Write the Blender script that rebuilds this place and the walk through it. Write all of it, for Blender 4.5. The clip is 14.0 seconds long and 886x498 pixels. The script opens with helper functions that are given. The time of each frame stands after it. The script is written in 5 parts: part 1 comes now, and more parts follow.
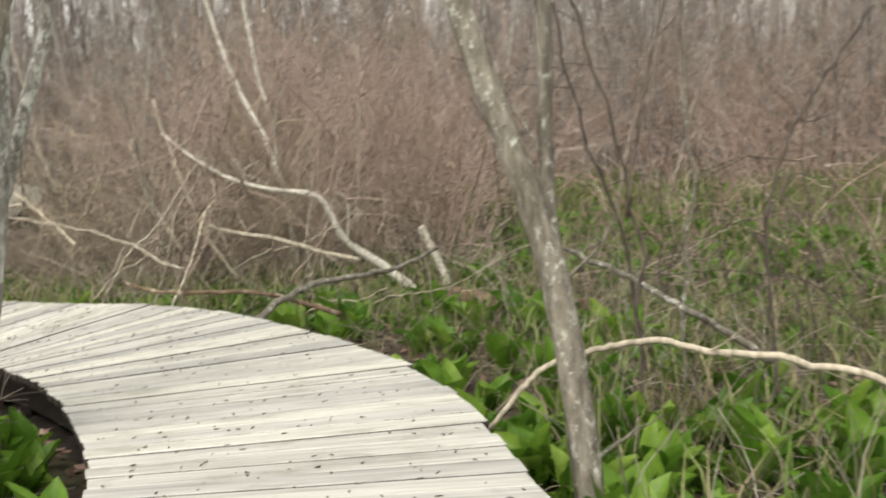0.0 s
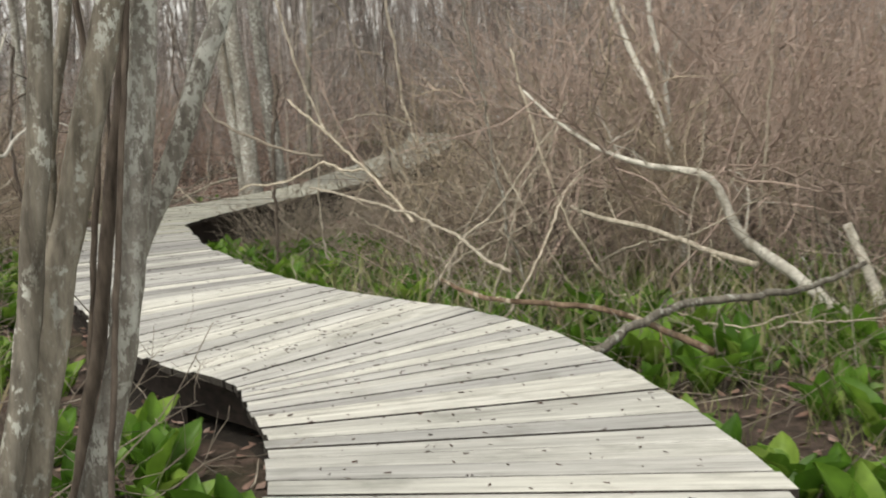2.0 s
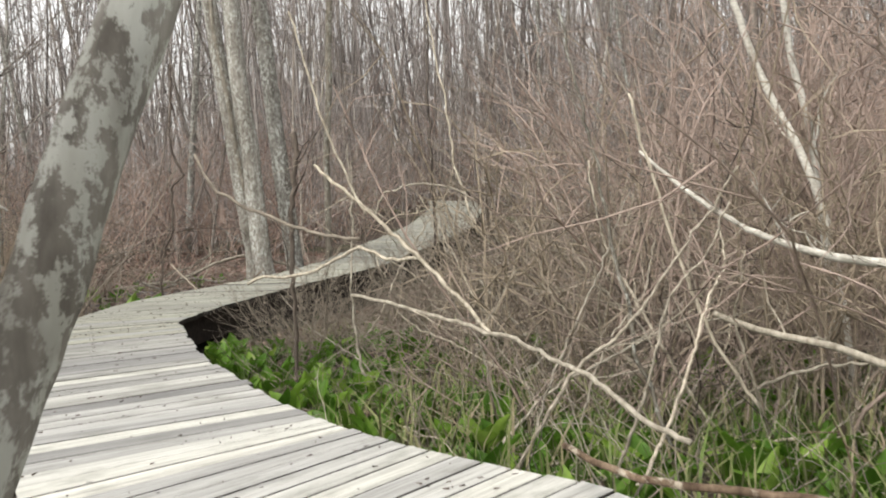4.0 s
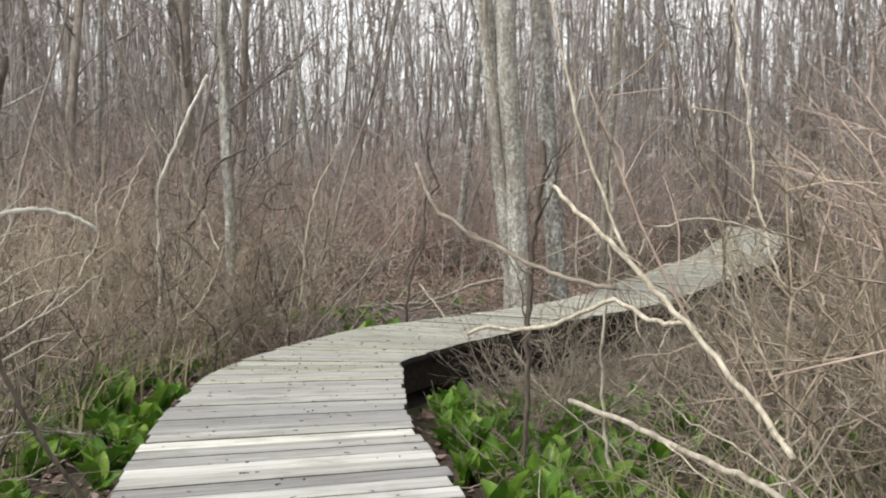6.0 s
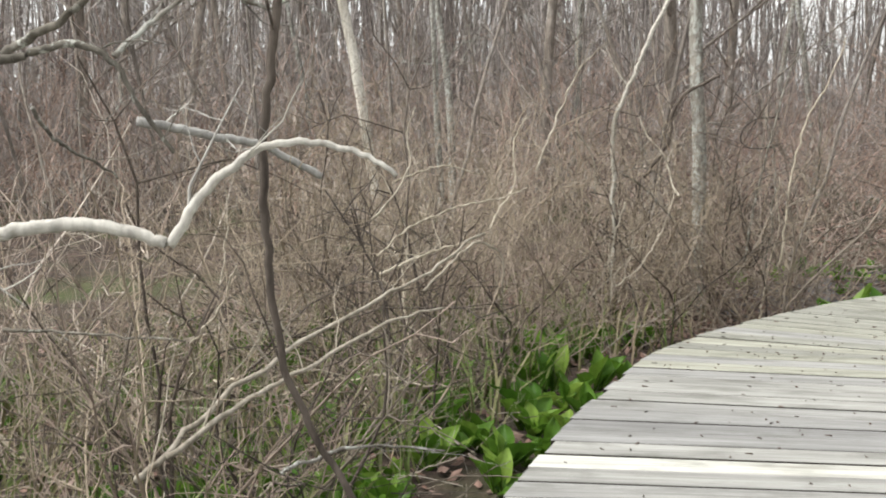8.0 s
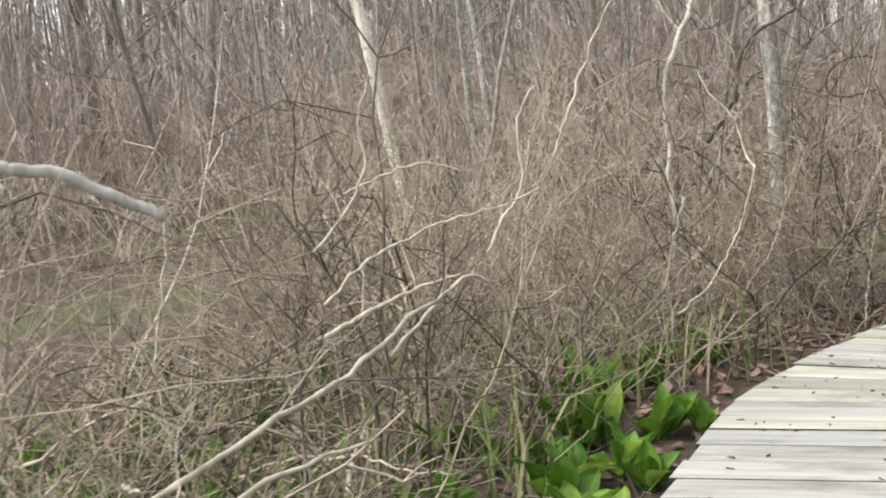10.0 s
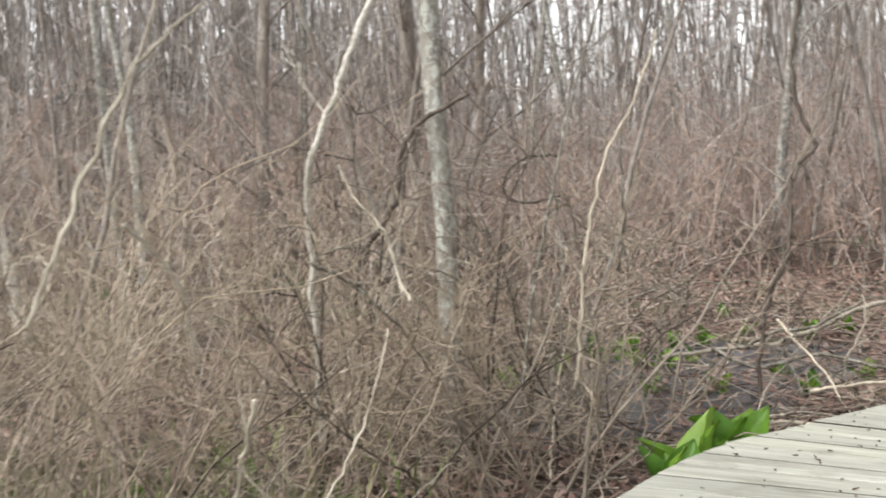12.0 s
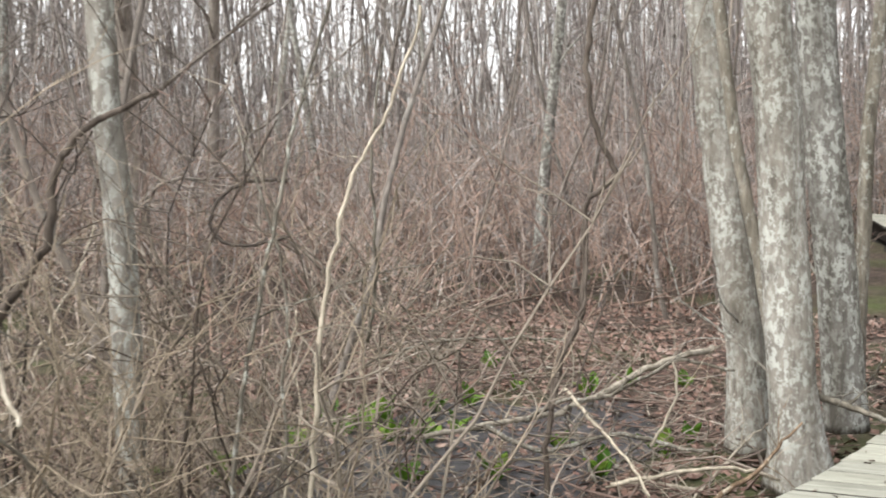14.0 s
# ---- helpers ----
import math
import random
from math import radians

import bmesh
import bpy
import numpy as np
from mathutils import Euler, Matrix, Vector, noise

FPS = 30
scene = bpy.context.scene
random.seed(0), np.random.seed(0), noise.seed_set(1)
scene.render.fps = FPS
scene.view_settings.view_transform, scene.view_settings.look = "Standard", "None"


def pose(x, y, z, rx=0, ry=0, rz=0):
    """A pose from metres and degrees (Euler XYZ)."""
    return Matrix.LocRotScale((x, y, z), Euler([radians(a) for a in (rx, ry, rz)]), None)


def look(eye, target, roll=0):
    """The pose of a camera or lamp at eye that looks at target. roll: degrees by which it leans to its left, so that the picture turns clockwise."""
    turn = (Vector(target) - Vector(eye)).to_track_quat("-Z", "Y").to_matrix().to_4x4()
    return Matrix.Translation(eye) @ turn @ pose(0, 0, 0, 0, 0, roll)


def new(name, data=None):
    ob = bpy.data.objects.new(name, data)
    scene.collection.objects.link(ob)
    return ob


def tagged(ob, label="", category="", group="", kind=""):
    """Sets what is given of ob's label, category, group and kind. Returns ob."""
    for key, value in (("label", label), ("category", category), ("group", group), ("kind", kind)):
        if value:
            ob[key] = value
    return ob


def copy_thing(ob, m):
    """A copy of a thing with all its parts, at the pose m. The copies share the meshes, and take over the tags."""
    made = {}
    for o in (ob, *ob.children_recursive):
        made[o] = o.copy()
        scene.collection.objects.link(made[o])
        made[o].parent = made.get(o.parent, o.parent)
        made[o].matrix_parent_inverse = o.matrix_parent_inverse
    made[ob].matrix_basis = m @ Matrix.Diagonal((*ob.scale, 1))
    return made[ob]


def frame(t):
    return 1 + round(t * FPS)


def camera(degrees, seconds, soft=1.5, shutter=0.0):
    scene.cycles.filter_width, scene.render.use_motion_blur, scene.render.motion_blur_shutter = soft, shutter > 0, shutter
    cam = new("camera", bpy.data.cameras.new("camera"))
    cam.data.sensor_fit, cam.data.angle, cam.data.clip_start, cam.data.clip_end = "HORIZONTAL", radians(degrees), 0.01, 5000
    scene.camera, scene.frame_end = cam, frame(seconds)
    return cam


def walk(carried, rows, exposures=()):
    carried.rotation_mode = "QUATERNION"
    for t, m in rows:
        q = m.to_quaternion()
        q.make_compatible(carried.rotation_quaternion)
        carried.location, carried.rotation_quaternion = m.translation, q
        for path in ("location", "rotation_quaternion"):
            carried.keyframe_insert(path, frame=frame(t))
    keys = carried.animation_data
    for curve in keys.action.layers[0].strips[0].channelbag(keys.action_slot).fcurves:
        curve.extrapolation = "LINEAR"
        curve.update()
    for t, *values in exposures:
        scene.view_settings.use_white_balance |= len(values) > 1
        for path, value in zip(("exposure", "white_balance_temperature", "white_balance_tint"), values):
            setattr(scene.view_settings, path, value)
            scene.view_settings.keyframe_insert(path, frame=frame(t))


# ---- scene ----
LENS = 42.0
cam = camera(LENS, 14.0, soft=1.9, shutter=0.3)
walk(cam, [
    (0.0, look((0.000, 0.002, 1.518), (0.043, 4.967, 0.935), -3.18)),
    (0.5, look((0.121, 0.702, 1.459), (-0.537, 5.603, 0.719), 0.72)),
    (1.0, look((0.078, 1.340, 1.438), (-1.156, 6.139, 0.769), -0.28)),
    (1.2, look((0.086, 1.600, 1.488), (-1.317, 6.354, 0.826), -3.50)),
    (1.5, look((0.078, 1.977, 1.471), (-1.330, 6.741, 0.900), -3.03)),
    (2.0, look((0.093, 2.597, 1.563), (-1.661, 7.225, 0.853), -2.34)),
    (2.2, look((0.097, 2.817, 1.578), (-1.793, 7.393, 0.883), -3.10)),
    (4.3, look((-1.577, 5.458, 1.517), (-3.360, 10.114, 1.132), -2.43)),
    (4.5, look((-1.661, 5.690, 1.497), (-3.622, 10.274, 1.118), -0.97)),
    (5.0, look((-1.877, 6.277, 1.504), (-4.397, 10.571, 1.046), 0.36)),
    (5.5, look((-2.040, 6.726, 1.548), (-4.800, 10.883, 1.221), -3.15)),
    (6.0, look((-2.123, 7.147, 1.557), (-5.010, 11.214, 1.205), 0.38)),
    (6.5, look((-2.371, 7.598, 1.510), (-5.387, 11.546, 0.945), 1.73)),
    (7.0, look((-2.623, 7.965, 1.496), (-5.987, 11.620, 0.933), -1.04)),
    (7.2, look((-2.734, 8.128, 1.513), (-6.319, 11.561, 0.910), -0.55)),
    (7.5, look((-2.878, 8.317, 1.499), (-6.952, 11.153, 0.893), 0.27)),
    (7.7, look((-3.018, 8.429, 1.478), (-7.250, 11.023, 0.878), 0.99)),
    (9.8, look((-4.651, 9.748, 1.466), (-9.042, 12.023, 0.734), -5.97)),
    (10.0, look((-4.767, 9.872, 1.485), (-9.174, 12.113, 0.741), -4.81)),
    (10.5, look((-5.148, 10.262, 1.480), (-9.409, 12.739, 0.640), -4.96)),
    (11.0, look((-5.464, 10.495, 1.531), (-9.435, 13.461, 0.875), -3.08)),
    (11.5, look((-5.792, 10.933, 1.530), (-9.658, 14.058, 0.995), -0.12)),
    (12.0, look((-6.095, 11.314, 1.509), (-9.782, 14.656, 1.019), -2.19)),
    (12.5, look((-6.385, 11.750, 1.469), (-9.754, 15.415, 1.006), -4.71)),
    (13.0, look((-6.717, 12.120, 1.453), (-9.941, 15.928, 1.134), 0.40)),
    (13.5, look((-7.017, 12.437, 1.484), (-10.117, 16.343, 1.120), -0.65)),
    (14.0, look((-7.311, 12.816, 1.489), (-10.197, 16.876, 1.057), -0.98)),
], [(0.0, 0.78, 7050, 8), (0.5, 0.46, 7030, 8), (1.0, 0.34, 7000, 9), (1.5, 0.44, 6980, 9), (2.2, 0.62, 6930, 8), (4.3, 0.84, 6650, 10), (7.7, 1.06, 6530, 9), (10.0, 1.4, 6500, 10), (14.0, 1.27, 6500, 10)])

# ---- light: bright overcast ----
world = bpy.data.worlds.new("overcast_sky")
scene.world = world
world.use_nodes = True
_n = world.node_tree
_sky = _n.nodes.new("ShaderNodeTexSky")
_sky.sky_type = "NISHITA"
_sky.sun_disc = False
_sky.sun_elevation = radians(52)
_sky.sun_rotation = radians(200)
_sky.air_density, _sky.dust_density, _sky.ozone_density = 1.0, 1.5, 1.0
_hsv = _n.nodes.new("ShaderNodeHueSaturation")
_hsv.inputs["Saturation"].default_value = 0.10
_bg = _n.nodes["Background"]
_bg.inputs["Strength"].default_value = 0.15
_n.links.new(_sky.outputs[0], _hsv.inputs["Color"])
_n.links.new(_hsv.outputs[0], _bg.inputs["Color"])
sun = new("sun", bpy.data.lights.new("sun", "SUN"))
sun.data.energy, sun.data.angle, sun.data.color = 1.4, radians(25), (1.0, 0.97, 0.92)
sun.matrix_world = look((0, 0, 20), (3.5, 9.6, 4))


# ---- materials ----
def material(name, rough=0.8):
    m = bpy.data.materials.new(name)
    m.use_nodes = True
    b = m.node_tree.nodes["Principled BSDF"]
    b.inputs["Roughness"].default_value = rough
    b.inputs["Specular IOR Level"].default_value = 0.3
    return m, m.node_tree, b


def node(tree, kind, **inputs):
    n = tree.nodes.new(kind)
    for k, v in inputs.items():
        n.inputs[k.replace("_", " ")].default_value = v
    return n


def ramp(tree, source, stops):
    r = tree.nodes.new("ShaderNodeValToRGB")
    while len(r.color_ramp.elements) < len(stops):
        r.color_ramp.elements.new(0.5)
    for e, (p, c) in zip(r.color_ramp.elements, stops):
        e.position, e.color = p, (*c, 1)
    tree.links.new(source, r.inputs[0])
    return r.outputs[0]


def mix(tree, a, b, fac, mode="MIX"):
    m = tree.nodes.new("ShaderNodeMix")
    m.data_type, m.blend_type = "RGBA", mode
    for socket, v in ((m.inputs[0], fac), (m.inputs[6], a), (m.inputs[7], b)):
        if isinstance(v, (int, float)):
            socket.default_value = v
        elif isinstance(v, tuple):
            socket.default_value = (*v, 1)
        else:
            tree.links.new(v, socket)
    return m.outputs[2]


def coords(tree, scale=(1, 1, 1), kind="Object"):
    c = tree.nodes.new("ShaderNodeTexCoord")
    mp = tree.nodes.new("ShaderNodeMapping")
    mp.inputs["Scale"].default_value = scale
    tree.links.new(c.outputs[kind], mp.inputs[0])
    return mp.outputs[0]


def tex(tree, vec, scale, detail=4.0, rough=0.6):
    n = node(tree, "ShaderNodeTexNoise", Scale=scale, Detail=detail, Roughness=rough)
    tree.links.new(vec, n.inputs["Vector"])
    return n.outputs[0]


def bump(tree, b, height, strength, distance=0.01):
    n = node(tree, "ShaderNodeBump", Strength=strength, Distance=distance)
    tree.links.new(height, n.inputs["Height"])
    tree.links.new(n.outputs[0], b.inputs["Normal"])


def bark(name, dark, light, patch=None, patch_at=0.6, patch_scale=9.0, stretch=0.25, strength=0.5):
    m, t, b = material(name, 0.9)
    v = coords(t, (1, 1, stretch))
    base = ramp(t, tex(t, v, 28, 6), [(0.32, dark), (0.68, light)])
    rnd = t.nodes.new("ShaderNodeObjectInfo").outputs["Random"]
    base = mix(t, base, ramp(t, rnd, [(0, (0.72, 0.72, 0.72)), (1, (1.2, 1.17, 1.12))]), 1.0, "MULTIPLY")
    if patch:
        broad = ramp(t, tex(t, coords(t, (1, 1, 0.5)), patch_scale * 0.3, 4, 0.6), [(patch_at - 0.16, (0.3, 0.3, 0.3)), (patch_at - 0.02, (1, 1, 1))])
        small = ramp(t, tex(t, coords(t, (1, 1, 0.7)), patch_scale, 6, 0.75), [(patch_at - 0.06, (0, 0, 0)), (patch_at - 0.01, (1, 1, 1))])
        base = mix(t, base, patch, mix(t, broad, small, 1.0, "MULTIPLY"))
        base = mix(t, base, ramp(t, tex(t, coords(t, (1, 1, 0.12)), 7, 4), [(0.35, (0.6, 0.58, 0.55)), (0.6, (1.1, 1.1, 1.1))]), 1.0, "MULTIPLY")
    t.links.new(base, b.inputs["Base Color"])
    bump(t, b, tex(t, v, 60, 5), strength, 0.006)
    return m


def stem_material(name, tones):
    m, t, b = material(name, 0.75)
    g = t.nodes.new("ShaderNodeNewGeometry").outputs["Random Per Island"]
    n = len(tones)
    base = ramp(t, g, [(i / max(1, n - 1), c) for i, c in enumerate(tones)])
    base = mix(t, base, ramp(t, tex(t, coords(t), 14, 3), [(0.3, (0.7, 0.7, 0.7)), (0.7, (1.25, 1.25, 1.25))]), 1.0, "MULTIPLY")
    t.links.new(base, b.inputs["Base Color"])
    return m


# weathered decking: pale grey wood with streaks along the board, stains, and darker boards among them
def shifted(tree, vec, k):
    """The same texture space, slid by the object's own random number."""
    mul = tree.nodes.new("ShaderNodeMath")
    mul.operation = "MULTIPLY"
    mul.inputs[1].default_value = k
    tree.links.new(tree.nodes.new("ShaderNodeObjectInfo").outputs["Random"], mul.inputs[0])
    add = tree.nodes.new("ShaderNodeVectorMath")
    add.operation = "ADD"
    tree.links.new(vec, add.inputs[0])
    tree.links.new(mul.outputs[0], add.inputs[1])
    return add.outputs[0]


def decking(name, tint):
    m, t, b = material(name, 0.7)
    info = t.nodes.new("ShaderNodeObjectInfo").outputs["Random"]
    streak = tex(t, shifted(t, coords(t, (0.9, 14, 14)), 91.0), 1.0, 5, 0.65)
    grain = tex(t, shifted(t, coords(t, (1.5, 60, 60)), 57.0), 1.0, 6, 0.7)
    blot = tex(t, shifted(t, coords(t, (1.0, 2.2, 2.2)), 33.0), 2.6, 5, 0.65)
    c = ramp(t, streak, [(0.27, (0.34, 0.335, 0.315)), (0.42, (0.48, 0.475, 0.45)), (0.56, (0.58, 0.575, 0.545)), (0.72, (0.68, 0.675, 0.645))])
    c = mix(t, c, ramp(t, grain, [(0.30, (0.55, 0.54, 0.52)), (0.50, (0.95, 0.95, 0.94)), (0.75, (1.15, 1.15, 1.14))]), 0.9, "MULTIPLY")
    c = mix(t, c, ramp(t, info, [(0, (0.74, 0.74, 0.75)), (0.25, (0.90, 0.90, 0.90)), (0.6, (1.0, 1.0, 0.98)), (0.85, (1.07, 1.07, 1.03)), (1, (1.17, 1.16, 1.11))]), 1.0, "MULTIPLY")
    c = mix(t, c, (0.20, 0.20, 0.165), ramp(t, blot, [(0.52, (0, 0, 0)), (0.72, (0.65, 0.65, 0.65))]))
    c = mix(t, c, tint, 1.0, "MULTIPLY")
    t.links.new(c, b.inputs["Base Color"])
    bump(t, b, grain, 0.5, 0.004)
    return m


# near-black soil colour that paints in the shade under the deck
DECK_SHADE, t, b = material("under_deck_shade_black", 0.9)
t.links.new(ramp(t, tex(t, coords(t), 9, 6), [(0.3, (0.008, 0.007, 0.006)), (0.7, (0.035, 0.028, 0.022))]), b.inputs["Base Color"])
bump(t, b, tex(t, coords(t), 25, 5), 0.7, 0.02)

WOOD = decking("weathered_decking", (1.0, 1.0, 1.0))
# darker tints of the same decking for the planks farther along
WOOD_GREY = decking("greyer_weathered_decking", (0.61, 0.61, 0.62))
WOOD_FAR = decking("darker_yellower_weathered_decking", (0.60, 0.605, 0.555))

# plank sides: grime, plus the shade of the gaps painted into the colour
EDGE, t, b = material("dirty_and_shaded_board_sides", 0.95)
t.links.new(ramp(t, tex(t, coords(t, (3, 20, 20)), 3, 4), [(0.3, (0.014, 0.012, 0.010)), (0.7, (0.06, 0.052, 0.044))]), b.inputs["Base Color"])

# framing colour taken near black to carry the shade below the boards
SHADEWOOD, t, b = material("shade_darkened_framing_timber", 0.9)
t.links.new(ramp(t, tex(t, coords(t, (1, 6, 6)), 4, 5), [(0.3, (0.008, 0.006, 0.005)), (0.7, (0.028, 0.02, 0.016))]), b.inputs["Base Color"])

BARK_GREY = bark("grey_bark_with_lichen", (0.10, 0.09, 0.075), (0.27, 0.25, 0.21), (0.46, 0.47, 0.42), 0.60, 22)
BARK_PALE = bark("pale_lichened_bark", (0.15, 0.14, 0.125), (0.33, 0.315, 0.285), (0.49, 0.50, 0.455), 0.55, 27)
SILVER = bark("silvery_branch_bark", (0.27, 0.26, 0.24), (0.58, 0.57, 0.53))
BARK_DARK = bark("dark_wet_bark", (0.045, 0.036, 0.03), (0.15, 0.125, 0.105))
BARK_FAR = bark("grey_brown_bark", (0.16, 0.14, 0.125), (0.36, 0.32, 0.28), (0.33, 0.32, 0.29), 0.62, 3)
BIRCH = bark("white_birch_bark", (0.48, 0.46, 0.40), (0.80, 0.78, 0.71), (0.16, 0.12, 0.09), 0.62, 14, 2.5)
ROTTEN = bark("rotting_log_bark", (0.09, 0.055, 0.035), (0.30, 0.22, 0.15), (0.50, 0.45, 0.36), 0.6)
DEADWOOD = bark("bleached_dead_wood", (0.25, 0.22, 0.17), (0.58, 0.53, 0.44))
STEM_TAN = stem_material("tan_stems", [(0.15, 0.12, 0.095), (0.33, 0.27, 0.22), (0.52, 0.45, 0.375), (0.22, 0.175, 0.14), (0.42, 0.335, 0.275), (0.07, 0.055, 0.045), (0.60, 0.53, 0.45)])
STEM_RED = stem_material("reddish_stems", [(0.20, 0.135, 0.107), (0.39, 0.27, 0.215), (0.51, 0.385, 0.32), (0.28, 0.19, 0.15), (0.47, 0.39, 0.335), (0.10, 0.065, 0.053), (0.60, 0.50, 0.43)])
STEM_GREY = stem_material("grey_stems", [(0.12, 0.10, 0.08), (0.27, 0.23, 0.185), (0.44, 0.39, 0.32), (0.17, 0.145, 0.11), (0.31, 0.265, 0.215), (0.06, 0.05, 0.042), (0.53, 0.48, 0.41)])
STEM_OLIVE = stem_material("olive_stems", [(0.19, 0.16, 0.112), (0.38, 0.325, 0.245), (0.55, 0.48, 0.38), (0.25, 0.21, 0.145), (0.43, 0.35, 0.27), (0.085, 0.07, 0.052), (0.64, 0.57, 0.47)])

LEAF, t, b = material("skunk_cabbage_leaf", 0.42)
rnd = t.nodes.new("ShaderNodeObjectInfo").outputs["Random"]
c = ramp(t, rnd, [(0, (0.06, 0.15, 0.016)), (0.5, (0.12, 0.25, 0.03)), (0.85, (0.18, 0.32, 0.045)), (1, (0.27, 0.41, 0.08))])
c = mix(t, c, ramp(t, tex(t, coords(t), 9, 3), [(0.3, (0.75, 0.75, 0.75)), (0.7, (1.25, 1.2, 1.1))]), 1.0, "MULTIPLY")
t.links.new(c, b.inputs["Base Color"])
bump(t, b, tex(t, coords(t, (30, 6, 6)), 1.0, 3), 0.35, 0.01)
_tr = node(t, "ShaderNodeBsdfTranslucent")
t.links.new(c, _tr.inputs["Color"])
_mx = node(t, "ShaderNodeMixShader", Fac=0.35)
t.links.new(b.outputs[0], _mx.inputs[1])
t.links.new(_tr.outputs[0], _mx.inputs[2])
t.links.new(_mx.outputs[0], t.nodes["Material Output"].inputs[0])

TRUNK_FAR = stem_material("far_grey_trunks", [(0.20, 0.17, 0.155), (0.37, 0.33, 0.305), (0.53, 0.485, 0.45), (0.25, 0.215, 0.20), (0.44, 0.39, 0.36), (0.13, 0.11, 0.10), (0.60, 0.56, 0.52)])
STEM_DARK = stem_material("dark_brown_sticks", [(0.09, 0.06, 0.05), (0.20, 0.14, 0.115), (0.13, 0.09, 0.075), (0.34, 0.29, 0.24), (0.16, 0.105, 0.085)])
GRASS = stem_material("dry_and_green_sedge", [(0.34, 0.28, 0.19), (0.11, 0.17, 0.04), (0.25, 0.22, 0.12), (0.09, 0.14, 0.03), (0.17, 0.20, 0.07), (0.28, 0.22, 0.15)])
LITTER = stem_material("fallen_leaves", [(0.17, 0.10, 0.075), (0.27, 0.175, 0.14), (0.11, 0.065, 0.05), (0.35, 0.26, 0.215), (0.20, 0.115, 0.092)])
SPECK = stem_material("dark_catkins", [(0.03, 0.02, 0.015), (0.09, 0.05, 0.035)])

SOIL, t, b = material("swamp_soil", 0.85)
v = coords(t)
c = ramp(t, tex(t, v, 6, 8, 0.7), [(0.3, (0.022, 0.017, 0.013)), (0.5, (0.065, 0.047, 0.036)), (0.72, (0.17, 0.12, 0.095))])
c = mix(t, c, (0.07, 0.10, 0.025), ramp(t, tex(t, v, 0.55, 4), [(0.5, (0, 0, 0)), (0.7, (0.7, 0.7, 0.7))]))
t.links.new(c, b.inputs["Base Color"])
bump(t, b, tex(t, v, 30, 6), 0.8, 0.03)

MUD, t, b = material("wet_black_mud", 0.45)
v = coords(t)
t.links.new(ramp(t, tex(t, v, 7, 6), [(0.35, (0.02, 0.02, 0.022)), (0.7, (0.085, 0.082, 0.085))]), b.inputs["Base Color"])
bump(t, b, tex(t, v, 18, 6), 0.5, 0.02)


# ---- geometry helpers ----
rng = np.random.default_rng(7)


def mesh_from(name, verts, faces, mat, smooth=True):
    me = bpy.data.meshes.new(name)
    me.from_pydata([tuple(p) for p in verts], [], faces)
    if smooth:
        me.polygons.foreach_set("use_smooth", [True] * len(faces))
    me.materials.append(mat)
    return me


class Soup:
    """Verts and faces gathered for one mesh."""

    def __init__(self):
        self.v, self.f = [], []

    def tube(self, pts, r0, r1, n=4, cap=False, wobble=0.0, root=None):
        """A tapered tube; root: the vertex of an older tube out of which it grows, to which a small web joins it. Returns its first vertex."""
        pts = [np.asarray(p, float) for p in pts]
        base, k = len(self.v), len(pts)
        if root is not None:
            self.f.append((root, base, base + 1))
        ref = np.array((0.31, 0.87, 0.38))
        for i, p in enumerate(pts):
            d = pts[min(i + 1, k - 1)] - pts[max(i - 1, 0)]
            d = d / (np.linalg.norm(d) + 1e-9)
            a = np.cross(d, ref)
            a /= np.linalg.norm(a) + 1e-9
            b = np.cross(d, a)
            r = r0 + (r1 - r0) * i / (k - 1)
            for j in range(n):
                q = 2 * math.pi * j / n
                s = r * (1 + (wobble * math.sin(3 * q + 0.22 * i) if wobble else 0))
                self.v.append(p + s * (math.cos(q) * a + math.sin(q) * b))
        for i in range(k - 1):
            for j in range(n):
                x, y = base + i * n + j, base + i * n + (j + 1) % n
                self.f.append((x, y, y + n, x + n))
        if cap:
            self.f.append(tuple(base + j for j in range(n))[::-1])
            self.f.append(tuple(base + (k - 1) * n + j for j in range(n)))
        return base

    def add(self, other, m):
        """Joins a copy of another soup, moved by the 4 x 4 matrix m."""
        k = len(self.v)
        if not isinstance(other.v, np.ndarray):
            other.v = np.array(other.v)
        a = np.array(m)
        self.v.extend(list(other.v @ a[:3, :3].T + a[:3, 3]))
        self.f.extend([tuple(i + k for i in f) for f in other.f])

    def mesh(self, name, mat, smooth=True):
        return mesh_from(name, self.v, self.f, mat, smooth)


def wander(p, d, length, segs, turn=0.25, lift=0.0, rg=rng):
    """A crooked line from p, towards d."""
    p, d = np.array(p, float), np.array(d, float)
    d /= np.linalg.norm(d)
    out = [p.copy()]
    for _ in range(segs):
        d = d + rg.normal(0, turn, 3) * 0.5 + np.array((0, 0, lift)) / segs
        d /= np.linalg.norm(d)
        p = p + d * length / segs
        out.append(p.copy())
    return out


def smooth_line(pts, per=4):
    """Catmull-Rom through a few points."""
    P = [np.asarray(p, float) for p in pts]
    P = [2 * P[0] - P[1]] + P + [2 * P[-1] - P[-2]]
    out = []
    for i in range(1, len(P) - 2):
        for j in range(per):
            u = j / per
            out.append(0.5 * ((2 * P[i]) + (-P[i - 1] + P[i + 1]) * u + (2 * P[i - 1] - 5 * P[i] + 4 * P[i + 1] - P[i + 2]) * u * u
                              + (-P[i - 1] + 3 * P[i] - 3 * P[i + 1] + P[i + 2]) * u ** 3))
    out.append(P[-2])
    return out


